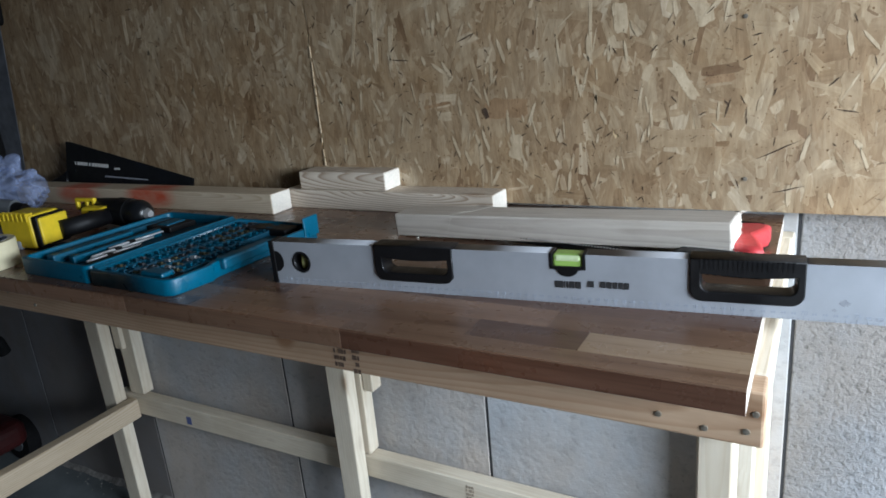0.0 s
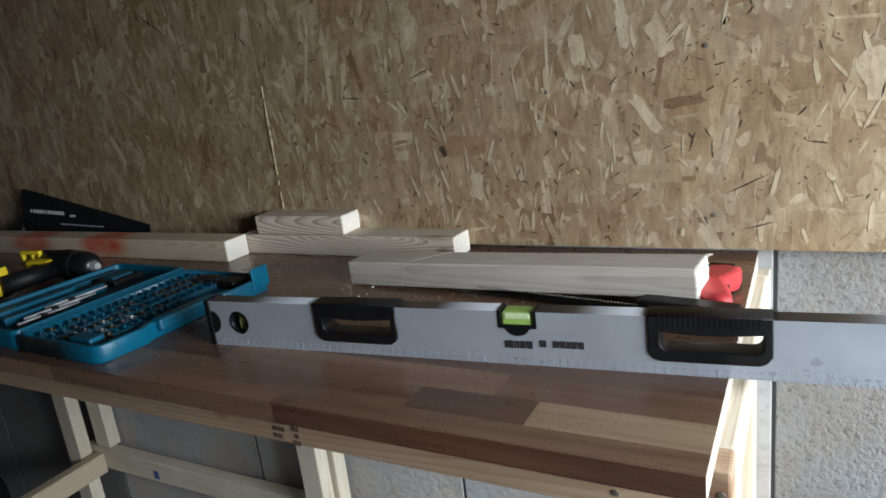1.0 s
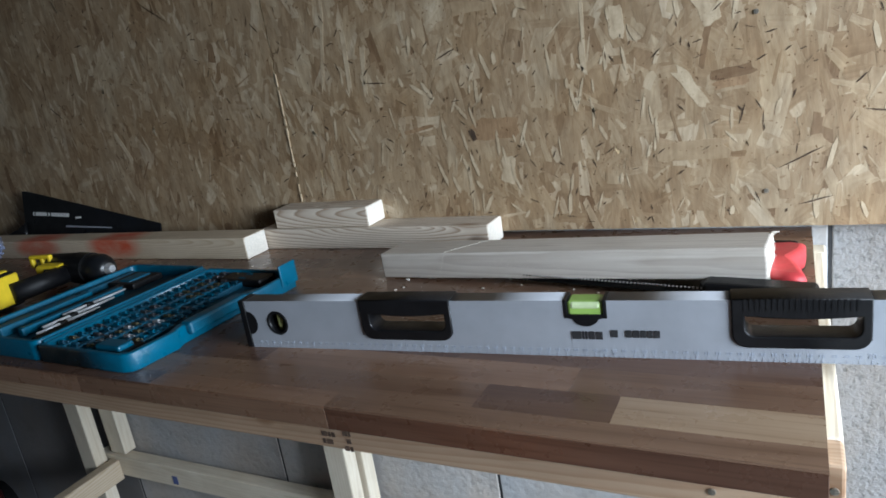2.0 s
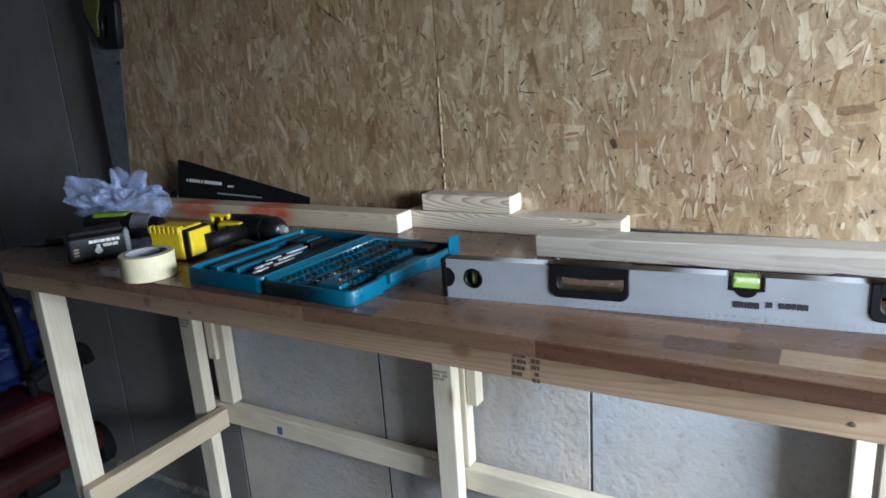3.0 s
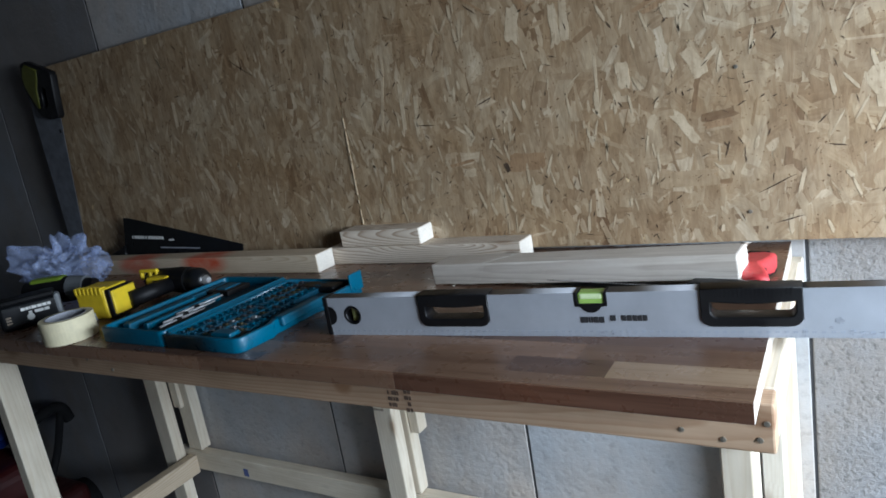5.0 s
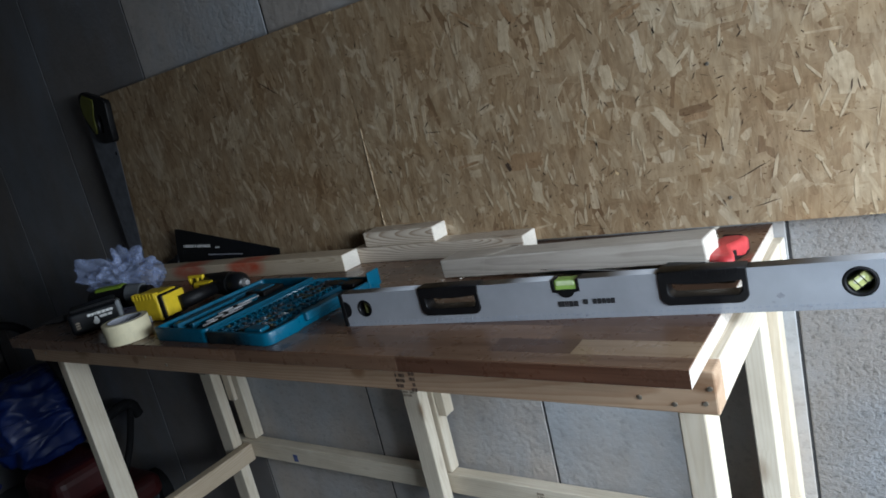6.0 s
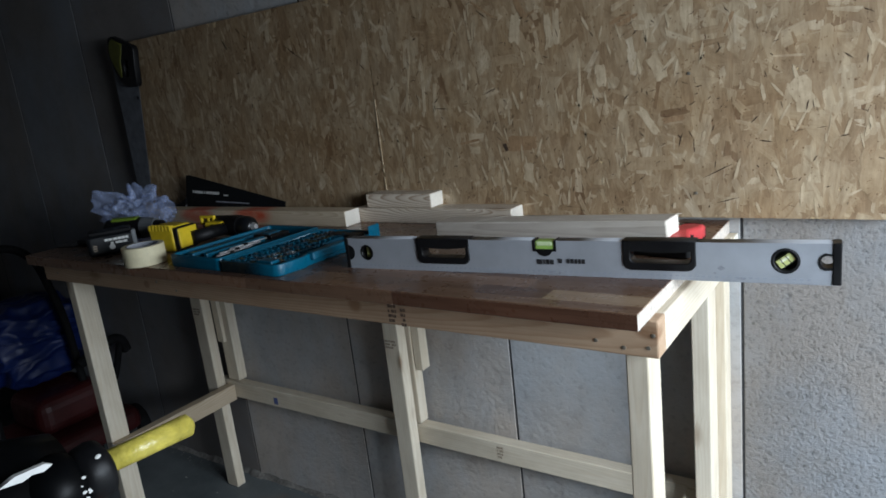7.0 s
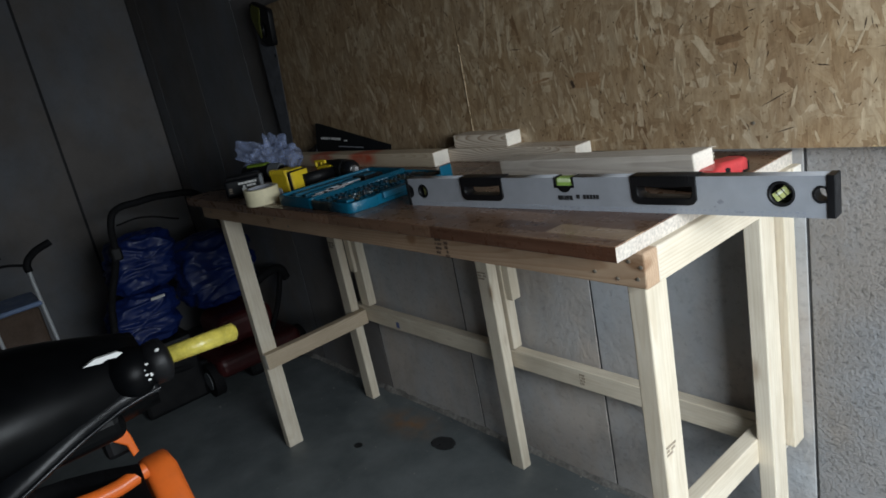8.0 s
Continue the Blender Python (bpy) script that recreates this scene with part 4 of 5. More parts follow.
part("scale", ticks, BLUE_INK, level, "printed blue centimetre scale")["kind"] = "stuff"
digits = bmesh.new()
for i in range(2, 87):
    if i in (70, 75):
        continue
    box(digits, i / 100 - 0.0022, i / 100 - 0.0004, -0.0004, 0, 0.0062, 0.0088)
    box(digits, i / 100 + 0.0004, i / 100 + 0.0022, -0.0004, 0, 0.0062, 0.0092)
part("scale_figure", digits, BLUE_INK, level)["kind"] = "stuff"
for figure, fx in (("70", 0.700), ("75", 0.750)):
    cu = bpy.data.curves.new("figure", "FONT")
    cu.body, cu.size, cu.align_x, cu.extrude = figure, 0.0075, "CENTER", 0.0002
    fo = bpy.data.objects.new("figure", cu)
    fm = bpy.data.meshes.new_from_object(fo)
    bpy.data.objects.remove(fo)
    fm.materials.clear()
    link("figure", fm, [BLUE_INK], level, pose(fx, -0.0002, 0.006, 90))
marks("maker_mark", level, pose(0.4275, -0.0002, 0.0205), [(0.0095, 0.0016, 0.0018, 0.0060, 0.0070)], INK, 0.0088)
marks("written_name", level, pose(0.4680, -0.0002, 0.0232), [(0.0070, -0.005, 0.0055, 0.0060, 0.0050, 0.0050, 0.0060)], INK, 0.0080, label="black felt-pen handwriting as plain bars")
smudge_rng = random.Random(77)
for sx, sz, w, hgt in ((0.737, 0.018, 0.012, 0.009), (0.728, 0.012, 0.006, 0.004), (0.455, 0.004, 0.010, 0.004), (0.47, 0.003, 0.007, 0.005), (0.765, 0.004, 0.02, 0.005)):
    smudge = bmesh.new()
    bmesh.ops.create_circle(smudge, cap_ends=True, segments=22, radius=1.0, matrix=Matrix.Translation((sx, -0.0003, sz + hgt / 2)) @ Matrix.Diagonal((w / 2, 1, hgt / 2, 1)) @ Matrix.Rotation(radians(90), 4, "X"))
    for v in smudge.verts:
        pull = smudge_rng.uniform(0.55, 1.12)
        v.co.x, v.co.z = sx + (v.co.x - sx) * pull, sz + hgt / 2 + (v.co.z - sz - hgt / 2) * pull
    part("smudge", smudge, GRIME, level, "grey grime smudge")

# ---- hand saws ----
def saw_teeth(points, size):
    """Points along a straight edge with small triangular teeth between."""
    (xa, ya), (xb, yb) = points
    n = int(math.hypot(xb - xa, yb - ya) / size)
    nx, ny = (yb - ya), -(xb - xa)
    q = math.hypot(nx, ny)
    out = []
    for i in range(n):
        t = i / n
        out.append((xa + (xb - xa) * t, ya + (yb - ya) * t))
        t2 = (i + 0.5) / n
        out.append((xa + (xb - xa) * t2 + nx / q * size * 0.7, ya + (yb - ya) * t2 + ny / q * size * 0.7))
    return out


saw = thing("hand_saw", "black hand saw with red soft grip lying under a plank", "saw", pose(-0.384, -0.2255, TOP, 0, 0, -8.7))
blade_line = saw_teeth(((0.0, 0.0), (0.300, 0.0)), 0.0048)
blade = blade_line + [(0.300, 0.0), (0.330, 0.015), (0.325, 0.100), (0.300, 0.104), (0.0, 0.030), (-0.06, 0.012), (-0.062, 0.004)]
b = link("blade", plate([blade], 0.0012, 0.0, False), [BLADE], saw, pose(0, 0, 0.008), "black coated blade")
tips = bmesh.new()
for i in range(62):
    x = 0.0048 * (i + 0.5)
    box(tips, x - 0.0010, x + 0.0010, -0.0034, -0.0012, 0.0078, 0.0094)
part("teeth", tips, STEEL, b, "bright ground saw teeth")["kind"] = "stuff"
grip_outer = [(0.262, 0.006), (0.278, -0.009), (0.374, -0.010), (0.386, -0.002), (0.387, 0.018), (0.378, 0.030), (0.366, 0.058), (0.361, 0.090), (0.369, 0.128), (0.366, 0.152), (0.320, 0.160), (0.292, 0.125), (0.276, 0.070)]
grip_hole = [(0.298, 0.048), (0.312, 0.040), (0.316, 0.066), (0.316, 0.096), (0.306, 0.104)]
grip_outer, grip_hole = ([(px - 0.011 * (py > 0.025), py) for px, py in pts] for pts in (grip_outer, grip_hole))
handle = link("handle", plate([grip_outer, grip_hole], 0.022, 0.004, False), [BLACK], saw, label="black plastic closed handle")
red_outer = [(0.322, 0.046), (0.345, 0.030), (0.366, 0.022), (0.385, 0.028), (0.375, 0.058), (0.360, 0.090), (0.370, 0.122), (0.368, 0.144), (0.350, 0.150), (0.326, 0.144), (0.318, 0.110), (0.318, 0.070)]
link("soft_grip", plate([[(px - 0.011, py) for px, py in red_outer]], 0.030, 0.008, False), [RED], handle, pose(0, 0, 0.001), "red soft grip insert", True)
part("heel", solid(0.268, 0.388, -0.011, 0.022, 0.0005, 0.026, 0.006, 3), BLACK, handle)
part("grip_cap", solid(0.311, 0.347, 0.146, 0.156, 0.004, 0.030, 0.004), BLACK, handle)

wall_saw = thing("hand_saw", "black hand saw leaning on the strand board behind a plank", "saw", pose(-1.80, -0.052, TOP + 0.009) @ pose(0, 0, 0, -9, 0, 0))
sheath = [(-0.02, 0.0), (0.0, 0.006), (0.505, 0.030), (0.507, 0.048), (0.03, 0.140), (0.010, 0.141), (0.004, 0.060)]
wb = link("blade", plate([sheath], 0.004, 0.0), [BLADE], wall_saw, label="black blade in a dark sleeve with white print")
link("handle", plate([[(-0.09, 0.0), (0.006, 0.004), (0.010, 0.060), (-0.012, 0.048), (-0.07, 0.030)]], 0.020, 0.003), [BLACK], wall_saw, pose(0, -0.008, 0))
marks("print", wb, pose(0.045, -0.0004, 0.078) @ pose(0, 0, 0, 0, 3, 0), [(0.004, -0.003, 0.012, 0.010, 0.010, 0.009, -0.003, 0.006, -0.003, 0.010, 0.011, 0.010, 0.011, 0.010, 0.010)], WHITE, 0.009)
marks("print", wb, pose(0.212, -0.0004, 0.066), [(0.022,)], WHITE, 0.005)
link("groove", plate([[(0.17, 0.046), (0.34, 0.040), (0.34, 0.043), (0.17, 0.050)]], 0.001), [PAPER], wb, pose(0, -0.0006, 0))

# ---- drill bit case ----
case = thing("bit_case", "open teal plastic drill bit case full of bits", "tool case", pose(-0.955, -0.405, TOP, 0, 0, -1.5))


def case_half(name, outline, inner, height):
    bm_mesh = plate([outline, inner], height, 0.0025, False)
    s = link(name, bm_mesh, [TEAL], case, label="teal plastic half shell")
    tray = plate([inner], 0.010, 0.0, False)
    link("tray", tray, [TEAL_IN], s, pose(0, 0, 0.002))
    return s


lid_out = round_rect(-0.200, -0.004, -0.160, 0.160, 0.014)
lid_in = round_rect(-0.192, -0.012, -0.152, 0.152, 0.010)
base_out = [(0.004, -0.160), (0.176, -0.160), (0.188, -0.154), (0.192, -0.145), (0.197, -0.085), (0.190, -0.070), (0.190, 0.035), (0.200, 0.055), (0.205, 0.070), (0.206, 0.150), (0.196, 0.160), (0.004, 0.160)]
base_in = [(0.012, -0.152), (0.170, -0.152), (0.182, -0.146), (0.186, -0.090), (0.176, -0.066), (0.176, 0.040), (0.188, 0.070), (0.196, 0.080), (0.197, 0.145), (0.190, 0.152), (0.012, 0.152)]
lid = case_half("lid", lid_out, lid_in, 0.030)
base = case_half("base", base_out, base_in, 0.026)
part("hinge", rod(bmesh.new(), (0, -0.150, 0.024), (0, 0.150, 0.024), 0.0045, n=12), TEAL, case)
part("latch", solid(0.178, 0.200, -0.062, 0.050, 0.010, 0.029, 0.004), TEAL, case, "teal carrying handle")
part("latch", solid(0.204, 0.208, 0.118, 0.156, 0.010, 0.046, 0.0015), TEAL, case, "raised teal clasp")
part("latch", solid(0.110, 0.160, -0.146, -0.122, 0.020, 0.029, 0.003), TEAL, base)
part("spine", solid(-0.011, -0.005, -0.150, 0.150, 0.018, 0.0305, 0.0015), TEAL, lid, "raised teal hinge rib")
part("spine", solid(0.005, 0.011, -0.150, 0.150, 0.014, 0.0265, 0.0015), TEAL, base, "raised teal hinge rib")
BRASS = surface("dull_brass_bit", (0.17, 0.15, 0.09), 0.38, 0.7, vary=0.2, bump=0.05)
rb = random.Random(21)
for row, (bx, count, rad, length) in enumerate(((0.028, 20, 0.0028, 0.020), (0.058, 18, 0.0031, 0.022), (0.090, 20, 0.0026, 0.020), (0.120, 17, 0.0029, 0.022), (0.150, 13, 0.0028, 0.020))):
    y_end = 0.140 if row < 4 else 0.020
    part("bit_rail", solid(bx - 0.0065, bx + 0.0065, -0.145, y_end + 0.005, 0.010, 0.0205, 0.002), TEAL_IN if row % 2 else TEAL, base)
    for i in range(count):
        y = -0.138 + (y_end + 0.136) * i / (count - 1) + rb.uniform(-0.001, 0.001)
        bm = bmesh.new()
        a = Vector((bx - 0.007, y, 0.0222))
        d = Vector((length, 0, rb.uniform(-0.001, 0.004)))
        rod(bm, a, a + d * 0.55, rad, n=6)
        rod(bm, a + d * 0.55, a + d, rad * 0.5, rad * 0.35, 8)
        filled = row in (1, 2) and y > 0.03 or row in (2, 3) and y < -0.03
        metal = STEEL if rb.random() < 0.12 else BRASS if rb.random() < 0.4 else DARK_STEEL
        part("bit", bm, metal if filled or rb.random() < 0.12 else rb.choice((TEAL, TEAL_IN)), base)
part("socket_block", solid(0.070, 0.165, 0.112, 0.150, 0.010, 0.024, 0.004), BLACK, base, "black moulded socket holder")
# solid black block in place of the shade inside an empty recess
part("well", solid(0.128, 0.172, -0.148, -0.110, 0.010, 0.0225, 0.004), BLACK, base, "black block standing for a recess in shade")
for bx0, bx1, y0, y1, top, mat_row in ((-0.050, -0.022, -0.140, -0.070, 0.024, BLACK), (-0.046, -0.020, -0.040, 0.140, 0.022, TEAL_IN), (-0.118, -0.104, -0.120, 0.060, 0.0255, TEAL),
                                       (-0.168, -0.146, -0.130, 0.030, 0.027, TEAL), (-0.140, -0.124, -0.060, 0.110, 0.022, BLACK), (-0.186, -0.172, -0.10, 0.14, 0.024, TEAL_IN),
                                       (-0.170, -0.100, 0.075, 0.140, 0.023, BLACK), (-0.150, -0.118, 0.085, 0.130, 0.0255, TEAL)):
    part("bit_rail", solid(bx0, bx1, y0, y1, 0.010, top, 0.003), mat_row, lid)
for bx, y0, y1, r in ((-0.058, -0.125, -0.020, 0.0026), (-0.075, -0.105, 0.020, 0.0030), (-0.093, -0.060, 0.055, 0.0026)):
    holder = part("bit_clip", solid(bx - 0.006, bx + 0.006, y0 + 0.35 * (y1 - y0), y0 + 0.45 * (y1 - y0), 0.010, 0.026, 0.002), BLACK, lid)
    bm = rod(bmesh.new(), (bx, y0, 0.0225), (bx, y0 + 0.55 * (y1 - y0), 0.0225), r, n=8)
    rod(bm, (bx, y0 + 0.55 * (y1 - y0), 0.0225), (bx, y1, 0.0225), r * 0.85, r * 0.6, 8)
    part("drill_bit", bm, SATIN, lid, "bright silver drill bit", smooth=True)

# ---- masking tape ----
tape = thing("masking_tape", "cream masking tape roll lying flat on the worktop", "tape", pose(-1.272, -0.553, TOP))
prof, _ = lathe([(0.0390, 0.0005), (0.0500, 0.0005), (0.0510, 0.002), (0.0510, 0.0475), (0.0500, 0.0485), (0.0390, 0.0485)], 48)
part("roll", prof, CREAM, tape, smooth=False)
core, _ = lathe([(0.0390, 0.0002), (0.0390, 0.0490), (0.0372, 0.0490), (0.0372, 0.0002), (0.0390, 0.0002)], 40)
part("core", core, PAPER, tape, "grey-blue card core")

# ---- drills and batteries ----
drill = thing("cordless_drill", "yellow and black cordless drill lying on its side", "drill", pose(-1.300, -0.340, TOP, 0, 0, 8))
bat = part("battery", solid(-0.092, -0.005, -0.115, -0.045, 0.002, 0.070, 0.006), YELLOW, drill, "yellow clip-on battery pack")
fins = bmesh.new()
for i in range(7):
    box(fins, -0.090 + i * 0.0122, -0.083 + i * 0.0122, -0.1165, -0.100, 0.058, 0.0735, 0.0012, 1)
part("ribs", fins, YELLOW, bat)
part("base_band", solid(-0.006, 0.010, -0.112, -0.044, 0.004, 0.067, 0.004), BLACK, drill)
part("foot", solid(0.009, 0.015, -0.110, -0.046, 0.010, 0.064, 0.003), YELLOW, drill)
part("grip", rod(bmesh.new(), (0.018, -0.070, 0.030), (0.040, 0.040, 0.032), 0.019, 0.017, 16), BLACK, drill, "black rubber pistol grip", smooth=True)
part("motor", rod(bmesh.new(), (-0.055, 0.0745, 0.034), (0.050, 0.056, 0.034), 0.026, 0.030, 26), BLACK, drill, "black motor housing", smooth=False)
part("motor_cap", rod(bmesh.new(), (-0.070, 0.0770, 0.034), (-0.055, 0.0745, 0.034), 0.019, 0.025, 26), BLACK, drill)
np_ = part("side_panel", solid(-0.026, 0.038, 0.018, 0.046, 0.018, 0.052, 0.007, 3), YELLOW, drill, "yellow side panel")
part("name_plate", solid(0.000, 0.028, 0.0165, 0.020, 0.028, 0.046, 0.001), INK, np_)
for z0 in (0.023, 0.027):
    part("vent", solid(-0.022, -0.009, 0.0165, 0.020, z0 + 0.006, z0 + 0.008, 0.0004, 1), INK, np_)
rear = part("rear_bracket", solid(-0.068, -0.012, 0.046, 0.056, 0.058, 0.066, 0.003), YELLOW, drill, "open yellow bracket over the motor")
for bx0, bx1, z0, z1 in ((-0.068, -0.060, 0.040, 0.060), (-0.040, -0.032, 0.046, 0.060), (-0.020, -0.012, 0.046, 0.060)):
    part("strut", solid(bx0, bx1, 0.0465, 0.0555, z0, z1, 0.002), YELLOW, rear)
part("gearbox", rod(bmesh.new(), (0.050, 0.056, 0.034), (0.088, 0.0495, 0.034), 0.031, 0.030, 26), BLACK, drill)
ch, _ = lathe([(0.0, 0.0), (0.027, 0.0), (0.0285, 0.004), (0.0285, 0.026), (0.026, 0.034), (0.020, 0.044), (0.013, 0.049), (0.0, 0.0495)], 26)
chuck = part("chuck", ch, BLACK_SHEEN, drill, "black keyless chuck", pose(0.088, 0.0495, 0.034) @ pose(0, 0, 0, 0, 90, -9.7), True)
part("jaws", rod(bmesh.new(), (0.1365, 0.0412, 0.034), (0.146, 0.0396, 0.034), 0.0115, 0.007, 16), STEEL, chuck.parent, "bright steel chuck nose")

black_bat = thing("battery_pack", "black tool battery with white print lying on the worktop", "battery", pose(-1.523, -0.563, TOP, 0, 0, 60))
bb = part("body", solid(0.0, 0.124, 0.0, 0.075, 0.001, 0.058, 0.010, 3), BLACK_SHEEN, black_bat)
part("cover", solid(0.006, 0.118, 0.012, 0.070, 0.055, 0.068, 0.006), BLACK, black_bat)
marks("print", bb, pose(0.046, -0.0002, 0.041), [(0.008, 0.006, 0.003, 0.010, 0.009, 0.008, 0.007), (-0.012, 0.007, -0.002, 0.018, 0.010)], WHITE, 0.0065)
part("badge", rod(bmesh.new(), (0.062, 0.0, 0.024), (0.062, -0.0006, 0.024), 0.0075, n=18), WHITE, bb)
marks("print", bb, pose(0.014, -0.0002, 0.030), [(0.010,), (0.010,), (0.010,)], FADED_INK, 0.004)
part("rim", solid(0.114, 0.127, -0.0015, 0.03, 0.008, 0.062, 0.006, 3), surface("pale_grey_rim", (0.30, 0.32, 0.34), 0.4), black_bat, "pale grey rounded rim")

lime_drill = thing("cordless_drill", "lime green and black cordless drill lying beside a plastic bag", "drill", pose(-1.592, -0.397, TOP, 0, 0, 24))
part("motor", rod(bmesh.new(), (-0.06, 0, 0.045), (0.055, 0, 0.045), 0.030, 0.032, 20), BLACK, lime_drill, smooth=False)
part("housing", solid(-0.045, 0.045, -0.016, 0.016, 0.060, 0.080, 0.008), LIME, lime_drill, "lime green upper housing")
part("nose", rod(bmesh.new(), (0.055, 0, 0.045), (0.095, 0, 0.044), 0.031, 0.027, 20), GREY, lime_drill)
part("chuck", rod(bmesh.new(), (0.095, 0, 0.044), (0.118, 0, 0.044), 0.022, 0.018, 18), BLACK, lime_drill)
part("grip", rod(bmesh.new(), (-0.01, -0.01, 0.035), (-0.04, -0.10, 0.024), 0.020, 0.018, 14), BLACK, lime_drill, smooth=True)
paddle = thing("paint_scraper", "dark flat metal scraper at the end of the worktop", "hand tool", pose(-1.80, -0.44, TOP, 0, 0, 12))
part("blade", solid(-0.075, 0.01, -0.035, 0.035, 0.0, 0.003), DARK_STEEL, paddle)
part("handle", solid(0.0, 0.11, -0.014, 0.014, 0.0, 0.018, 0.005), GREY, paddle)
pad = thing("sanding_block", "small grey sanding block beside the tape", "hand tool", pose(-1.375, -0.455, TOP, 0, 0, 30))
part("block", solid(-0.04, 0.04, -0.03, 0.03, 0, 0.018, 0.003), PAPER, pad)

# ---- crumpled plastic bag ----
bag = bmesh.new()
bmesh.ops.create_icosphere(bag, subdivisions=6, radius=1.0)
for v in bag.verts:
    d = v.co.normalized()
    k = noise.noise(d * 1.3 + Vector((3, 1, 2))) * 0.42
    ridge = (1 - abs(noise.noise(d * 2.7)) * 2.4) * 0.17 + (1 - abs(noise.noise(d * 6.0 + Vector((5, 0, 0)))) * 2.4) * 0.05
    spike = max(0.0, noise.noise(Vector((d.x * 4.2, d.y * 4.2, 2.0)))) * max(0.0, d.z - 0.1) * 1.5
    s = 0.74 + k + ridge + spike
    x, y, z = d.x * 0.114 * s, d.y * 0.095 * s, d.z * 0.072 * s
    v.co = (x, y, max(z + 0.062, 0.001 + 0.004 * abs(d.x)))
plastic_bag = thing("plastic_bag", "crumpled bluish clear plastic bag on the worktop", "plastic bag", pose(-1.725, -0.270, TOP, 0, 0, 28))
part("film", bag, POLYTHENE, plastic_bag, smooth=True)

# ---- saw hung at the end of the strand board ----
SAW_STEEL = surface("dull_saw_steel", (0.115, 0.123, 0.14), 0.5, vary=0.25, grain=40, bump=0.1)
LIME_GRIP = surface("dark_lime_plastic", (0.085, 0.088, 0.011), 0.5, vary=0.2, grain=60, bump=0.1)
hung = thing("hand_saw", "steel hand saw with lime and black handle hung on a board", "saw", pose(-2.057, -0.0015, 1.56))
teeth = saw_teeth(((0.003, -0.405), (0.068, 0.02)), 0.006)
hung_blade = link("blade", plate([[(-0.072, 0.145), (-0.075, -0.420), (-0.068, -0.428), (-0.010, -0.430)] + teeth + [(0.066, 0.03), (0.066, 0.10)]], 0.0012, 0.0), [SAW_STEEL], hung, pose(0, -0.0085, 0), "dull grey steel blade")
part("spot", solid(0.056, 0.066, -0.0096, -0.0086, -0.048, -0.036, 0.0004, 1), BLACK, hung_blade)
outline = [(-0.044, 0.176), (-0.018, 0.182), (0.008, 0.172), (0.060, 0.150), (0.096, 0.134), (0.100, 0.120), (0.088, 0.060), (0.082, 0.006), (0.074, -0.003), (0.030, -0.002), (-0.008, 0.010), (-0.028, 0.046), (-0.050, 0.092), (-0.056, 0.134)]
finger_hole = [(0.020, 0.040), (0.036, 0.032), (0.050, 0.050), (0.052, 0.088), (0.040, 0.096), (0.026, 0.078)]
hung_handle = link("handle", plate([outline, finger_hole], 0.024, 0.004), [BLACK], hung, pose(0, -0.024, 0), "black moulded plastic handle")
lime = [(-0.034, 0.164), (-0.016, 0.174), (0.012, 0.160), (0.040, 0.148), (0.030, 0.120), (0.014, 0.092), (0.010, 0.060), (0.004, 0.036), (-0.008, 0.036), (-0.028, 0.072), (-0.046, 0.108), (-0.046, 0.140)]
link("soft_grip", plate([lime], 0.026, 0.005), [LIME_GRIP], hung_handle, pose(0, -0.003, 0), "dull lime green grip insert")

# ---- sawdust ----
crumb = bmesh.new()
rs = random.Random(9)
for _ in range(120):
    if rs.random() < 0.45:
        x, y = rs.uniform(-0.58, -0.10), rs.gauss(-0.262, 0.022)
    elif rs.random() < 0.5:
        x, y = rs.gauss(-0.455, 0.02), rs.gauss(-0.055, 0.018)
    else:
        x, y = rs.uniform(-0.62, -0.02), rs.gauss(-0.30, 0.05)
    s = rs.uniform(0.0006, 0.0016) if rs.random() > 0.2 else rs.uniform(0.0016, 0.0028)
    made = bmesh.ops.create_icosphere(crumb, subdivisions=1, radius=s, matrix=Matrix.Translation((x, min(y, -0.01), TOP + s * 0.35)) @ Matrix.Diagonal((rs.uniform(0.8, 1.7), 1, 0.5, 1)))
tagged(part("sawdust", crumb, PINE_END), "scattered pale sawdust crumbs on the worktop", "sawdust", kind="stuff")

# ---- scooter beside the bench ----
scooter = thing("scooter", "black and orange motor scooter with a yellow-taped grip", "scooter", pose(-0.70, -1.42, 0))


def S(x, y, z):
    return (x + 0.70, y + 1.42, z)


grip = part("grip", rod(bmesh.new(), S(-0.463, -1.138, 1.044), S(-0.4565, -1.027, 1.0400), 0.0142, 0.0150, 24), YELLOW_TAPE, scooter, "handlebar grip wound with yellow tape", smooth=True)
part("bar_end", rod(bmesh.new(), S(-0.4565, -1.027, 1.0400), S(-0.4562, -1.022, 1.0398), 0.0150, 0.009, 20), YELLOW_TAPE, grip)
flange, _ = lathe([(0.0, -0.026), (0.026, -0.026), (0.034, -0.016), (0.036, 0.0), (0.034, 0.008), (0.022, 0.014), (0.0, 0.015)], 32)
part("collar", flange, BLACK, scooter, "rounded black grip flange", pose(*S(-0.466, -1.148, 1.041)) @ pose(0, 0, 0, -90, 0, 0), True)
pod = bmesh.new()
bmesh.ops.create_uvsphere(pod, u_segments=28, v_segments=16, radius=1.0, matrix=pose(*S(-0.476, -1.192, 1.035)) @ Matrix.Diagonal((0.044, 0.042, 0.044, 1)))
part("switch_pod", pod, BLACK_GLOSS, scooter, "rounded black switch housing", smooth=True)
part("mirror_stem", rod(bmesh.new(), S(-0.50, -1.19, 1.05), S(-0.515, -1.19, 1.075), 0.010, 0.008, 12), BLACK, scooter)
cover = bmesh.new()
prof_pts = []
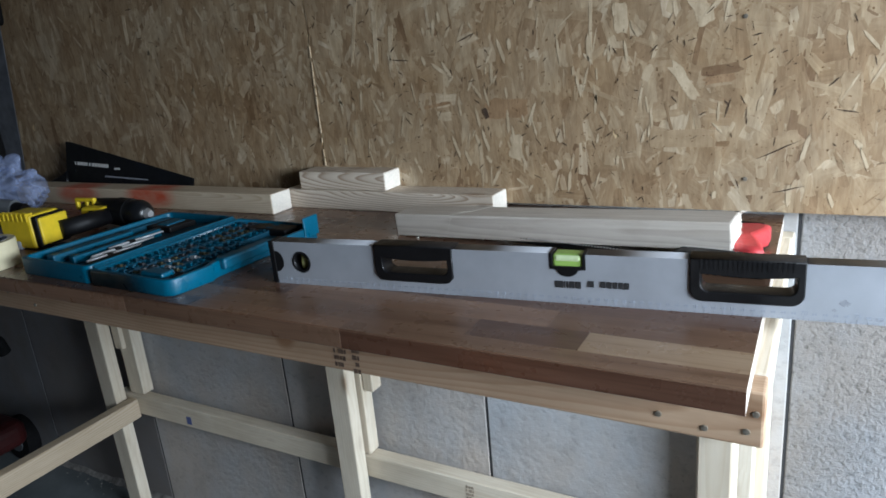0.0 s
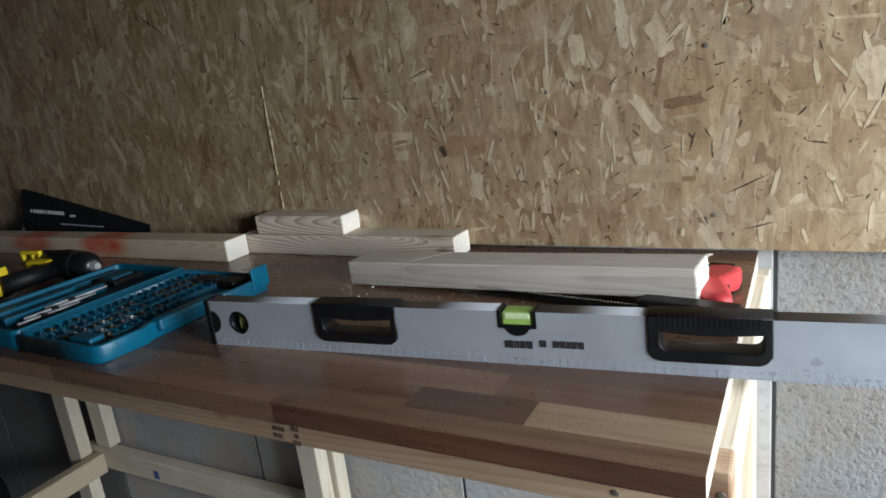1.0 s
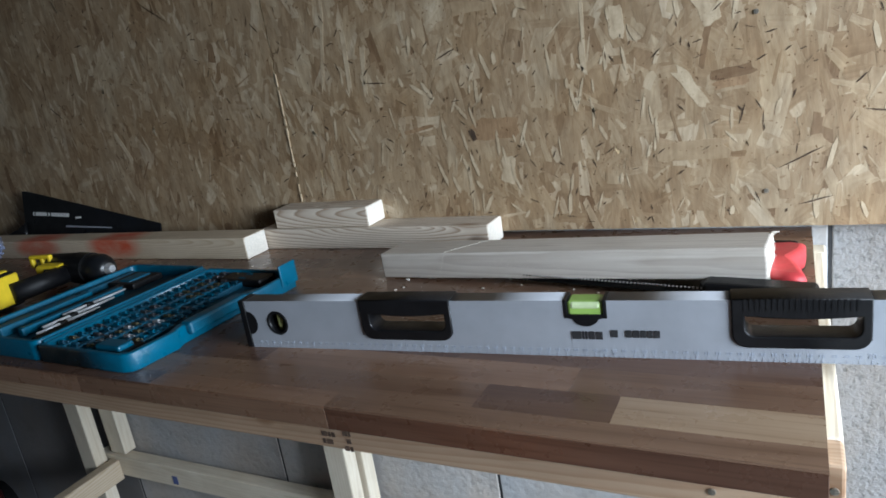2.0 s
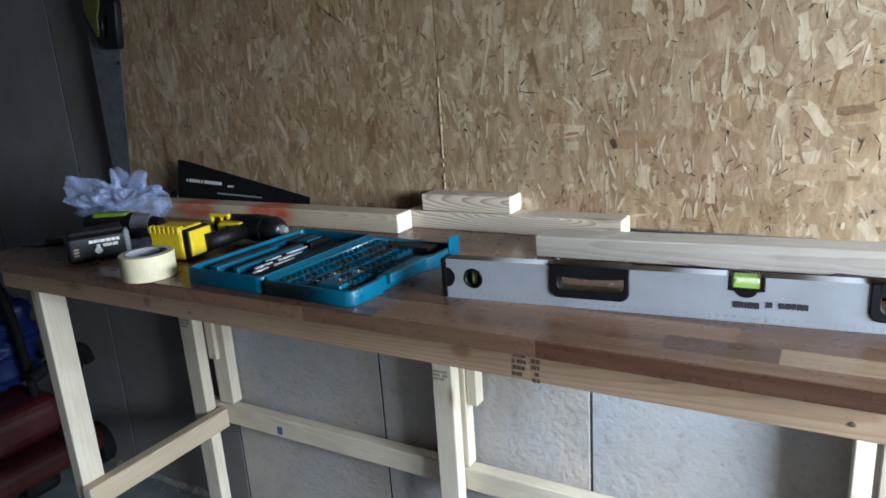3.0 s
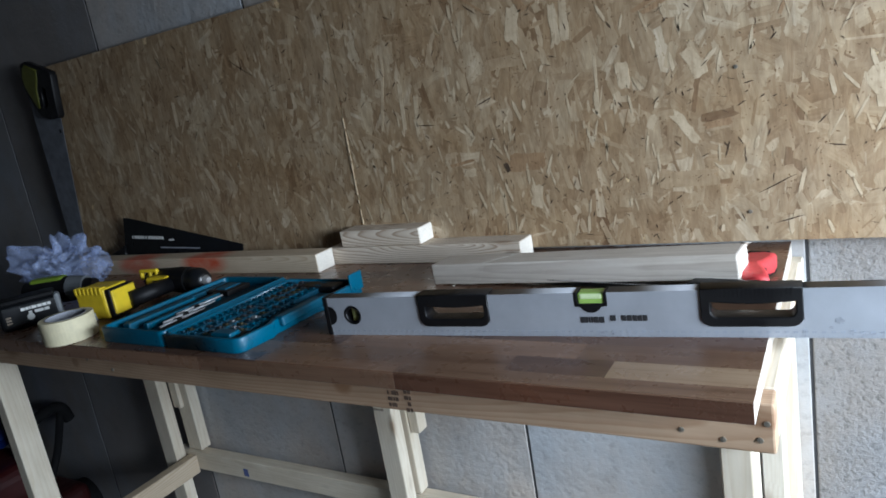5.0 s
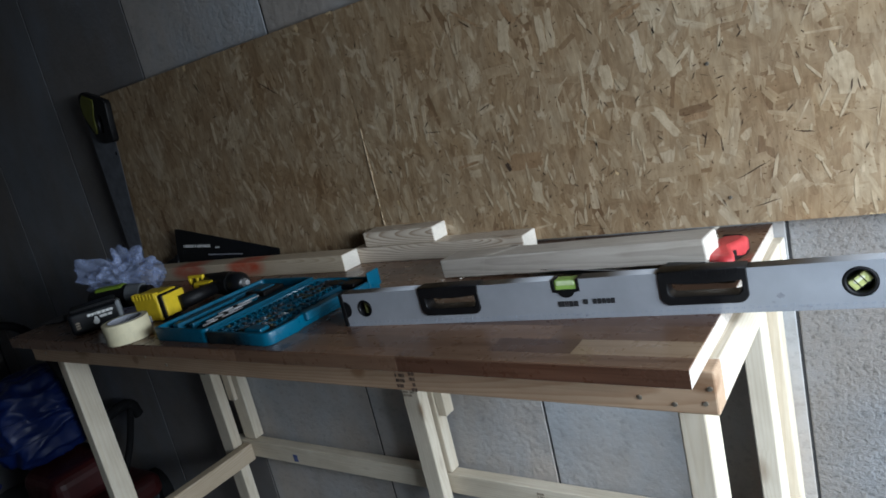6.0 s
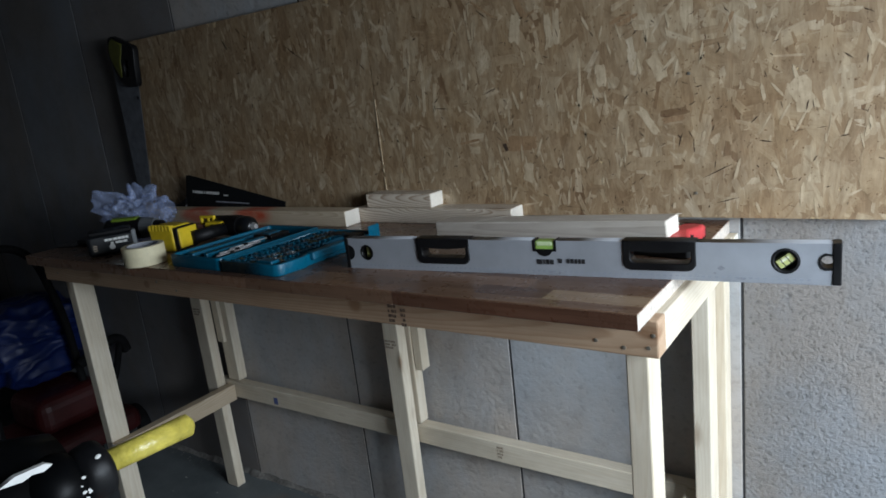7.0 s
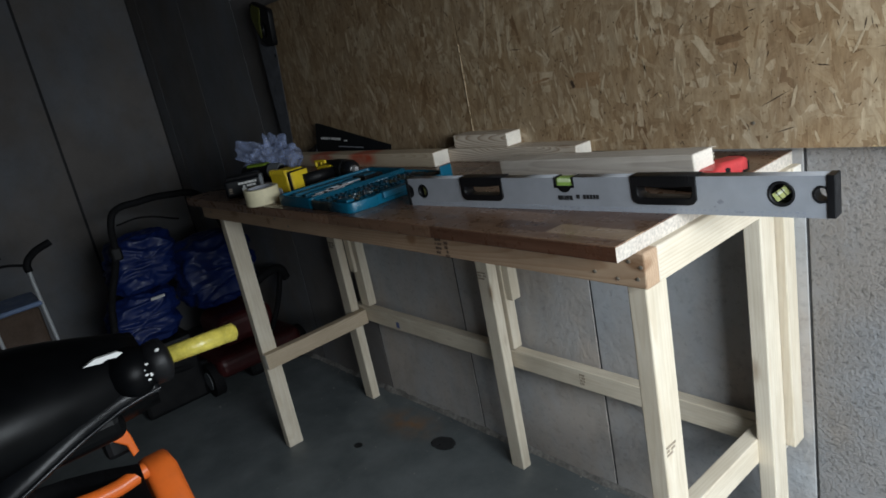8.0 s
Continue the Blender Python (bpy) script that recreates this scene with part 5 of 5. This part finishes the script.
for i in range(15):
    t = i / 14
    y = -1.165 - t * 0.51
    bulge = math.sin(min(1.0, t * 1.0) * math.pi)
    cx = -0.52 - 0.02 * bulge
    rx, rz = 0.055 + 0.075 * bulge, 0.074 + 0.028 * bulge
    prof_pts.append([cover.verts.new(S(cx + rx * math.cos(a), y, 1.012 + 0.015 * bulge + rz * (math.sin(a) if math.sin(a) > -0.55 else -0.55) )) for a in [2 * math.pi * k / 20 for k in range(20)]])
for a, b in zip(prof_pts, prof_pts[1:]):
    for k in range(20):
        cover.faces.new((a[k], b[k], b[(k + 1) % 20], a[(k + 1) % 20]))
cover.faces.new(prof_pts[0])
cover.faces.new(prof_pts[-1][::-1])
part("handlebar_cover", cover, BLACK_GLOSS, scooter, "glossy black handlebar cover", smooth=True)
EDGE = [(-0.442, -1.165, 1.008), (-0.438, -1.220, 1.003), (-0.430, -1.254, 0.997), (-0.420, -1.289, 0.990), (-0.412, -1.323, 0.980), (-0.405, -1.368, 0.964), (-0.40, -1.52, 0.905)]
link("trim", tube([S(*q) for q in EDGE], 0.0026), [BLACK_SHEEN], scooter, label="glossy black moulded edge", smooth=True)
skirt = bmesh.new()
loops = []
for i in range(25):
    y = EDGE[0][1] + (EDGE[-1][1] - EDGE[0][1]) * i / 24
    for a, b in zip(EDGE, EDGE[1:]):
        if b[1] <= y <= a[1]:
            f = (y - a[1]) / (b[1] - a[1])
            ex, ez = a[0] + (b[0] - a[0]) * f, a[2] + (b[2] - a[2]) * f
    loops.append([skirt.verts.new(S(ex + dx, y, ez + dz)) for dx, dz in ((-0.075, 0.058), (-0.030, 0.040), (-0.008, 0.016), (0.0, 0.0), (-0.010, -0.008), (-0.034, -0.020), (-0.10, -0.042))])
for a, b in zip(loops, loops[1:]):
    for q in range(6):
        skirt.faces.new((a[q], a[q + 1], b[q + 1], b[q]))
bmesh.ops.solidify(skirt, geom=skirt.faces[:], thickness=0.003)
part("cover_skirt", skirt, BLACK_SHEEN, scooter, "black moulded lower edge of the cover", smooth=True)
part("steering_column", rod(bmesh.new(), S(-0.52, -1.42, 0.98), S(-0.66, -1.42, 0.45), 0.055, 0.060, 20), BLACK, scooter, smooth=True)
shield = bmesh.new()
rows = []
for i in range(13):
    z = 0.86 - i * 0.05
    half = 0.235 - 0.03 * math.cos(i / 12 * math.pi)
    rows.append([shield.verts.new(S(-0.64 - 0.10 * (i / 12) + 0.10 * abs(k / 8 - 0.5) ** 2 * 4, -1.42 + (k / 8 - 0.5) * 2 * half, z)) for k in range(9)])
for a, b in zip(rows, rows[1:]):
    for k in range(8):
        shield.faces.new((a[k], a[k + 1], b[k + 1], b[k]))
bmesh.ops.solidify(shield, geom=shield.faces[:], thickness=0.02)
part("leg_shield", shield, BLACK, scooter, "black inner leg shield", smooth=True)
fl = [(-0.645, 0.835), (-0.615, 0.850), (-0.565, 0.845), (-0.47, 0.70), (-0.42, 0.52), (-0.45, 0.40), (-0.60, 0.40), (-0.65, 0.60)]
side = link("side_panel", plate([fl], 0.055, 0.014), [ORANGE], scooter, pose(0.70, -1.207 + 1.42, -0.020), "smooth orange body panel")
link("orange_trim", tube([S(-0.565, -1.205, 0.832), S(-0.557, -1.262, 0.828), S(-0.55, -1.339, 0.840), S(-0.55, -1.42, 0.850)], 0.0145), [ORANGE], scooter, label="orange trim strip", smooth=True)
part("bracket", solid(-0.645 + 0.70, -0.618 + 0.70, -1.225 + 1.42, -1.195 + 1.42, 0.796, 0.810, 0.003), STEEL, scooter)
tab = [(-1.242, 0.924), (-1.214, 0.946), (-1.205, 0.915), (-1.201, 0.882), (-1.212, 0.876), (-1.216, 0.900), (-1.228, 0.912)]
link("side_fin", plate([[(y + 1.42, z) for y, z in tab]], 0.012, 0.003), [ORANGE], scooter, pose(0.70 - 0.545, -0.006, -0.004, 0, 0, 90), "torn orange plastic tab")
part("torn_edge", solid(0.70 - 0.62, 0.70 - 0.585, -1.250 + 1.42, -1.205 + 1.42, 0.862, 0.905, 0.010), BLACK, scooter)
wheel = part("wheel", rod(bmesh.new(), S(-0.85, -1.37, 0.24), S(-0.85, -1.47, 0.24), 0.24, n=40), BLACK_RUBBER, scooter, "black front tyre")
part("hub", rod(bmesh.new(), S(-0.85, -1.365, 0.24), S(-0.85, -1.475, 0.24), 0.13, n=30), GREY, wheel)
part("fork", rod(bmesh.new(), S(-0.66, -1.42, 0.52), S(-0.84, -1.35, 0.24), 0.03, 0.025, 14), BLACK, scooter)
part("front_fairing", solid(-0.84 + 0.70, -0.72 + 0.70, -1.60 + 1.42, -1.24 + 1.42, 0.42, 0.70, 0.05, 4), ORANGE, scooter, "orange front fairing")
part("footboard", solid(-0.66 + 0.70, -0.30 + 0.70, -1.58 + 1.42, -1.26 + 1.42, 0.26, 0.32, 0.02), BLACK, scooter)
part("stand", rod(bmesh.new(), S(-0.40, -1.32, 0.27), S(-0.40, -1.28, 0.0), 0.014, n=10), DARK_STEEL, scooter)
tear = [(-1.246, 1.0690), (-1.228, 1.0745), (-1.197, 1.0725), (-1.190, 1.0680), (-1.200, 1.0645), (-1.212, 1.0672), (-1.222, 1.0648), (-1.232, 1.0668)]
link("torn_patch", plate([[(y + 1.42, z) for y, z in tear]], 0.007, 0.0), [WHITE], scooter, pose(0.70 - 0.446, -0.008, 0.014, 0, 0, 90), "torn white patch on the cover")
rw = random.Random(12)
# white specks stand for the switch symbols and for highlights on the pod
glints = bmesh.new()
for _ in range(11):
    gy, gz, gs = rw.gauss(-1.173, 0.004), rw.gauss(1.036, 0.009), rw.uniform(0.0012, 0.0034)
    q = 1 - ((gy + 1.192) / 0.042) ** 2 - ((gz - 1.035) / 0.044) ** 2
    gx = -0.476 + 0.044 * math.sqrt(max(0.05, q))
    bmesh.ops.create_icosphere(glints, subdivisions=1, radius=gs, matrix=Matrix.Translation(S(gx, gy, gz)) @ Matrix.Diagonal((0.35, 1.3, 0.8, 1)))
part("switch_print", glints, WHITE, scooter, "white print and painted glints on the switch")["kind"] = "stuff"
# highlight on the flange, modelled as a small white bead
glint_bead = bmesh.new()
bmesh.ops.create_icosphere(glint_bead, subdivisions=2, radius=0.007, matrix=pose(*S(-0.4425, -1.152, 1.0625)) @ Matrix.Diagonal((0.4, 0.75, 1.0, 1)))
part("paint_chip", glint_bead, WHITE, scooter, "white painted glint on the flange")
part("lower_cover", solid(-0.62 + 0.70, -0.437 + 0.70, -1.62 + 1.42, -1.225 + 1.42, 0.955, 1.004, 0.018, 4), BLACK_GLOSS, scooter)

# ---- lawn mower ----
mower = thing("lawn_mower", "red lawn mower with a folded black tube handle", "lawn mower", pose(-2.72, -0.30, 0))
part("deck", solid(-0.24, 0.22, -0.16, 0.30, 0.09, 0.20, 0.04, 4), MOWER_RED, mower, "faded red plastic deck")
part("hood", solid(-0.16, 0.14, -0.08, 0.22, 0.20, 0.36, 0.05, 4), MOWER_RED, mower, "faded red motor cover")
for wx, wy, r in ((0.12, -0.17, 0.085), (-0.19, -0.17, 0.085), (0.12, 0.31, 0.085), (-0.19, 0.31, 0.085)):
    tyre = part("wheel", rod(bmesh.new(), (wx, wy - 0.025, r), (wx, wy + 0.025, r), r, n=28), BLACK_RUBBER, mower, "black plastic wheel")
    part("hub", rod(bmesh.new(), (wx, wy - 0.029, r), (wx, wy + 0.029, r), r * 0.55, n=20), GREY, tyre)
H = [(0.05, -0.14, 0.15), (0.11, -0.50, 0.30), (0.12, -0.505, 0.57), (0.12, -0.41, 0.83), (0.12, -0.385, 0.975), (0.12, -0.36, 1.012), (0.12, -0.25, 1.025), (0.12, -0.12, 1.02), (0.12, 0.02, 0.98), (0.10, 0.10, 0.80), (0.06, 0.16, 0.30)]
hb = link("handle", tube(H, 0.0165), [BLACK_RUBBER], mower, label="black tube handle loop", smooth=True)
part("clamp", solid(0.10, 0.14, -0.430, -0.385, 0.80, 0.86, 0.008), BLACK, hb)
link("cable", tube([(0.12, -0.37, 0.95), (0.12, -0.26, 0.955), (0.12, -0.10, 0.90)], 0.004), [BLACK_RUBBER], mower, smooth=True)

# ---- blue bags ----
def blue_bag(x, y, z0, sx, sy, sz, seed, label):
    """A slumped sack: a soft box with deep random folds."""
    bm = bmesh.new()
    bmesh.ops.create_icosphere(bm, subdivisions=6, radius=1.0)
    off = Vector((seed * 7.3, seed * 3.1, seed * 1.7))
    for v in bm.verts:
        d = v.co.normalized()
        q = (abs(d.x) ** 4 + abs(d.y) ** 4 + abs(d.z) ** 4) ** -0.25
        p = Vector((d.x, d.y, d.z * 2.2))
        fold = (1 - abs(noise.noise(p * 1.7 + off)) * 2) * 0.13 + (1 - abs(noise.noise(p * 3.3 + off)) * 2) * 0.035
        s = q * (0.80 + fold)
        lean = 0.25 * d.z * noise.noise(off)
        v.co = (d.x * sx * s, (d.y * s + lean) * sy, max(0.0, sz + d.z * sz * s))
    e = thing("blue_bag", label, "bag", pose(x, y, z0), "blue bags behind the bench")
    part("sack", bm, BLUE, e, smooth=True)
    for k, zf in enumerate((0.62, 1.25)):
        ring = []
        for i in range(28):
            a = 2 * math.pi * i / 28
            d = Vector((math.cos(a), math.sin(a), (zf - 1) * 0.8)).normalized()
            q = (abs(d.x) ** 4 + abs(d.y) ** 4 + abs(d.z) ** 4) ** -0.25
            p = Vector((d.x, d.y, d.z * 2.2))
            f = (1 - abs(noise.noise(p * 1.7 + off)) * 2) * 0.13 + (1 - abs(noise.noise(p * 3.3 + off)) * 2) * 0.035
            g = q * (0.805 + f)
            ring.append((d.x * sx * g, (d.y * g + 0.25 * d.z * noise.noise(off)) * sy, sz + d.z * sz * g))
        link("seam", tube(ring, 0.0030, 6, True), [BLUE], e, smooth=True)
    return e


b1 = blue_bag(-2.72, -0.66, 0.345, 0.12, 0.175, 0.135, 1, "blue woven plastic sack folded over a crate")
blue_bag(-2.78, -0.58, 0.585, 0.13, 0.17, 0.145, 2, "blue woven plastic sack heaped on another sack")
blue_bag(-2.86, -0.22, 0.36, 0.16, 0.22, 0.20, 3, "slumped blue woven plastic sack on the mower")
part("label_strip", solid(0.105, 0.118, 0.03, 0.095, 0.225, 0.238, 0.003), WHITE, b1, "short pale strap", at=pose(0.0, 0.0, 0.0, 0, 0, 0))
crate = thing("storage_crate", "dark plastic crate under the blue sacks", "crate", pose(-2.76, -0.62, 0))
part("box", solid(-0.12, 0.12, -0.18, 0.13, 0.0, 0.345, 0.02), BLACK, crate)

# ---- garden tool with a cranked black handle under the bench ----
cut = thing("strimmer", "black garden strimmer with a cranked handle leaning under the bench", "garden tool", pose(-2.55, -0.02, 0))
link("shaft", tube([(-0.10, -0.20, 0.0), (0.0, -0.05, 0.33), (0.03, 0.0, 0.50)], 0.014), [BLACK_RUBBER], cut, smooth=True)
link("handle", tube([(-0.02, -0.16, 0.46), (0.02, -0.06, 0.52), (0.03, 0.0, 0.52), (0.03, 0.025, 0.46)], 0.022), [BLACK_RUBBER], cut, smooth=True)
part("head", solid(-0.17, -0.03, -0.27, -0.13, 0.0, 0.10, 0.03), BLACK, cut)

# ---- folding trolley ----
trolley = thing("folding_trolley", "white tube trolley with bent black rubber grips", "trolley", pose(-2.75, -1.10, 0))
for ty, g in ((0.10, 0.10), (-0.10, 0.10)):
    leg = link("upright", tube([(0.0, ty - 0.02, 0.0), (0.0, ty - 0.02, 0.45), (0.0, ty - 0.03, 0.80), (0.0, ty - 0.03, 0.86)], 0.0085), [TUBE], trolley, smooth=True)
    link("grip", tube([(0.0, ty - 0.03, 0.845), (0.0, ty - 0.03, 0.875), (0.0, ty + 0.005, 0.915), (0.0, ty + 0.085, 0.945)], 0.016), [BLACK_RUBBER], leg, label="black rubber grip", smooth=True)
link("cross_wire", tube([(0.0, -0.13, 0.875), (0.0, -0.03, 0.90), (0.0, 0.07, 0.875)], 0.006), [BLACK_RUBBER], trolley, smooth=True)
tray = part("tray", solid(-0.26, 0.01, -0.22, 0.075, 0.690, 0.712, 0.006), surface("pale_blue_tray", (0.16, 0.24, 0.42), 0.4), trolley, "blue-edged tray")
part("box", solid(-0.24, -0.02, -0.20, 0.06, 0.20, 0.688, 0.02), surface("brown_box", (0.10, 0.065, 0.045), 0.8), trolley, "dark brown panel below the tray")
for ty in (0.07, -0.13):
    part("caster", rod(bmesh.new(), (-0.2, ty - 0.02, 0.04), (-0.2, ty + 0.02, 0.04), 0.04, n=18), BLACK_RUBBER, trolley)
    part("back_leg", rod(bmesh.new(), (-0.2, ty, 0.04), (-0.12, ty, 0.22), 0.011, n=10), TUBE, trolley)

# ---- stains on the floor ----
def stain(name, x, y, rx, ry, seed, mat, label):
    r = random.Random(seed)
    bm = bmesh.new()
    ring = [bm.verts.new((rx * (1 + 0.07 * r.uniform(-1, 1)) * math.cos(a), ry * (1 + 0.07 * r.uniform(-1, 1)) * math.sin(a), 0.0)) for a in [2 * math.pi * i / 30 for i in range(30)]]
    bm.faces.new(ring)
    ob = part(name, bm, mat)
    ob.matrix_world = pose(x, y, 0.0015)
    return tagged(ob, label, "stain", kind="structure")


stain("oil_stain", -1.266, -0.114, 0.055, 0.040, 2, STAIN_DARK, "round black oil spot on the concrete floor")
stain("oil_stain", -1.556, -0.317, 0.020, 0.016, 3, STAIN_DARK, "small black oil spot on the concrete floor")
grit = bmesh.new()
rg = random.Random(31)
for _ in range(260):
    x, y, s = rg.uniform(-2.6, 0.3), rg.uniform(-1.0, 0.02), rg.uniform(0.0008, 0.003)
    if rg.random() < 0.5:
        y = 0.03 - abs(rg.gauss(0, 0.03))
    bmesh.ops.create_icosphere(grit, subdivisions=1, radius=s, matrix=Matrix.Translation((x, y, s * 0.4)) @ Matrix.Diagonal((rg.uniform(0.7, 1.6), rg.uniform(0.7, 1.6), 0.6, 1)))
tagged(part("floor_grit", grit, surface("pale_grit", (0.33, 0.31, 0.28), 0.9)), "crumbs of grit on the concrete floor", "grit", kind="stuff")

# ---- crumbling mortar along the foot of the wall ----
fillet = bmesh.new()
rf2 = random.Random(8)
row_a, row_b, row_c = [], [], []
xs = WEST + 0.3
while xs < 0.9:
    up, out = 0.012 + 0.016 * abs(noise.noise(Vector((xs * 9, 0, 0)))) + rf2.uniform(0, 0.004), 0.010 + 0.016 * abs(noise.noise(Vector((xs * 7, 4, 0)))) + rf2.uniform(0, 0.005)
    row_a.append(fillet.verts.new((xs, BACK - 0.0005, up)))
    row_b.append(fillet.verts.new((xs, BACK - out * 0.5, up * 0.55)))
    row_c.append(fillet.verts.new((xs, BACK - out, 0.0006)))
    xs += 0.02
for ra, rb2 in ((row_a, row_b), (row_b, row_c)):
    for k in range(len(ra) - 1):
        fillet.faces.new((ra[k], rb2[k], rb2[k + 1], ra[k + 1]))
tagged(part("trim", fillet, surface("crumbling_mortar", (0.27, 0.255, 0.235), 0.95, vary=0.35, grain=70, bump=0.6, fine=180, stain=0.5)), "crumbling pale mortar along the foot of the wall", "mortar", kind="structure")

# ---- concrete panels ----
def panel_mesh(w, h):
    bm = solid(-w / 2, w / 2, 0, 0.054, 0, h, 0.0026, 2)
    mesh = bpy.data.meshes.new("panel")
    bm.to_mesh(mesh)
    bm.free()
    return mesh


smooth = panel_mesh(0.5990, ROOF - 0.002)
smooth.materials.append(WALL_SHADED)
full = panel_mesh(0.5990, ROOF - 0.002)
full.materials.append(WALL)
rough = panel_mesh(0.5990, ROOF - 0.002)
rough.materials.append(WALL_ROUGH)
x = 0.024 + 0.604 * 2
while x > WEST:
    x0 = x - 0.604
    if x <= EAST and x0 >= WEST:
        # panels beyond the bench take the concrete coloured dark for shade
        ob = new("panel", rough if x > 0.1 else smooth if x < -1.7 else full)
        ob.parent = wall_north
        ob.matrix_local = pose((x + x0) / 2, BACK, 0.001)
    else:
        a, b = max(x0, WEST), min(x, EAST)
        if b - a > 0.03:
            link("panel", panel_mesh(b - a - 0.005, ROOF - 0.002), [WALL_ROUGH if a > 0 else WALL_SHADED], wall_north, pose((a + b) / 2, BACK, 0.001))
    x = x0
# end wall uses the same shade-darkened concrete
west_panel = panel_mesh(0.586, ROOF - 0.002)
west_panel.materials.append(WALL_SHADED)
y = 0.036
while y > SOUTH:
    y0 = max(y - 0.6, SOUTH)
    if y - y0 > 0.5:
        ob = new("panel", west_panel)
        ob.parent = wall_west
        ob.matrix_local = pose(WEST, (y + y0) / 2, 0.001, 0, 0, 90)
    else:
        link("panel", panel_mesh(y - y0 - 0.014, ROOF - 0.002), [WALL_SHADED], wall_west, pose(WEST, (y + y0) / 2, 0.001, 0, 0, 90))
    y = y0
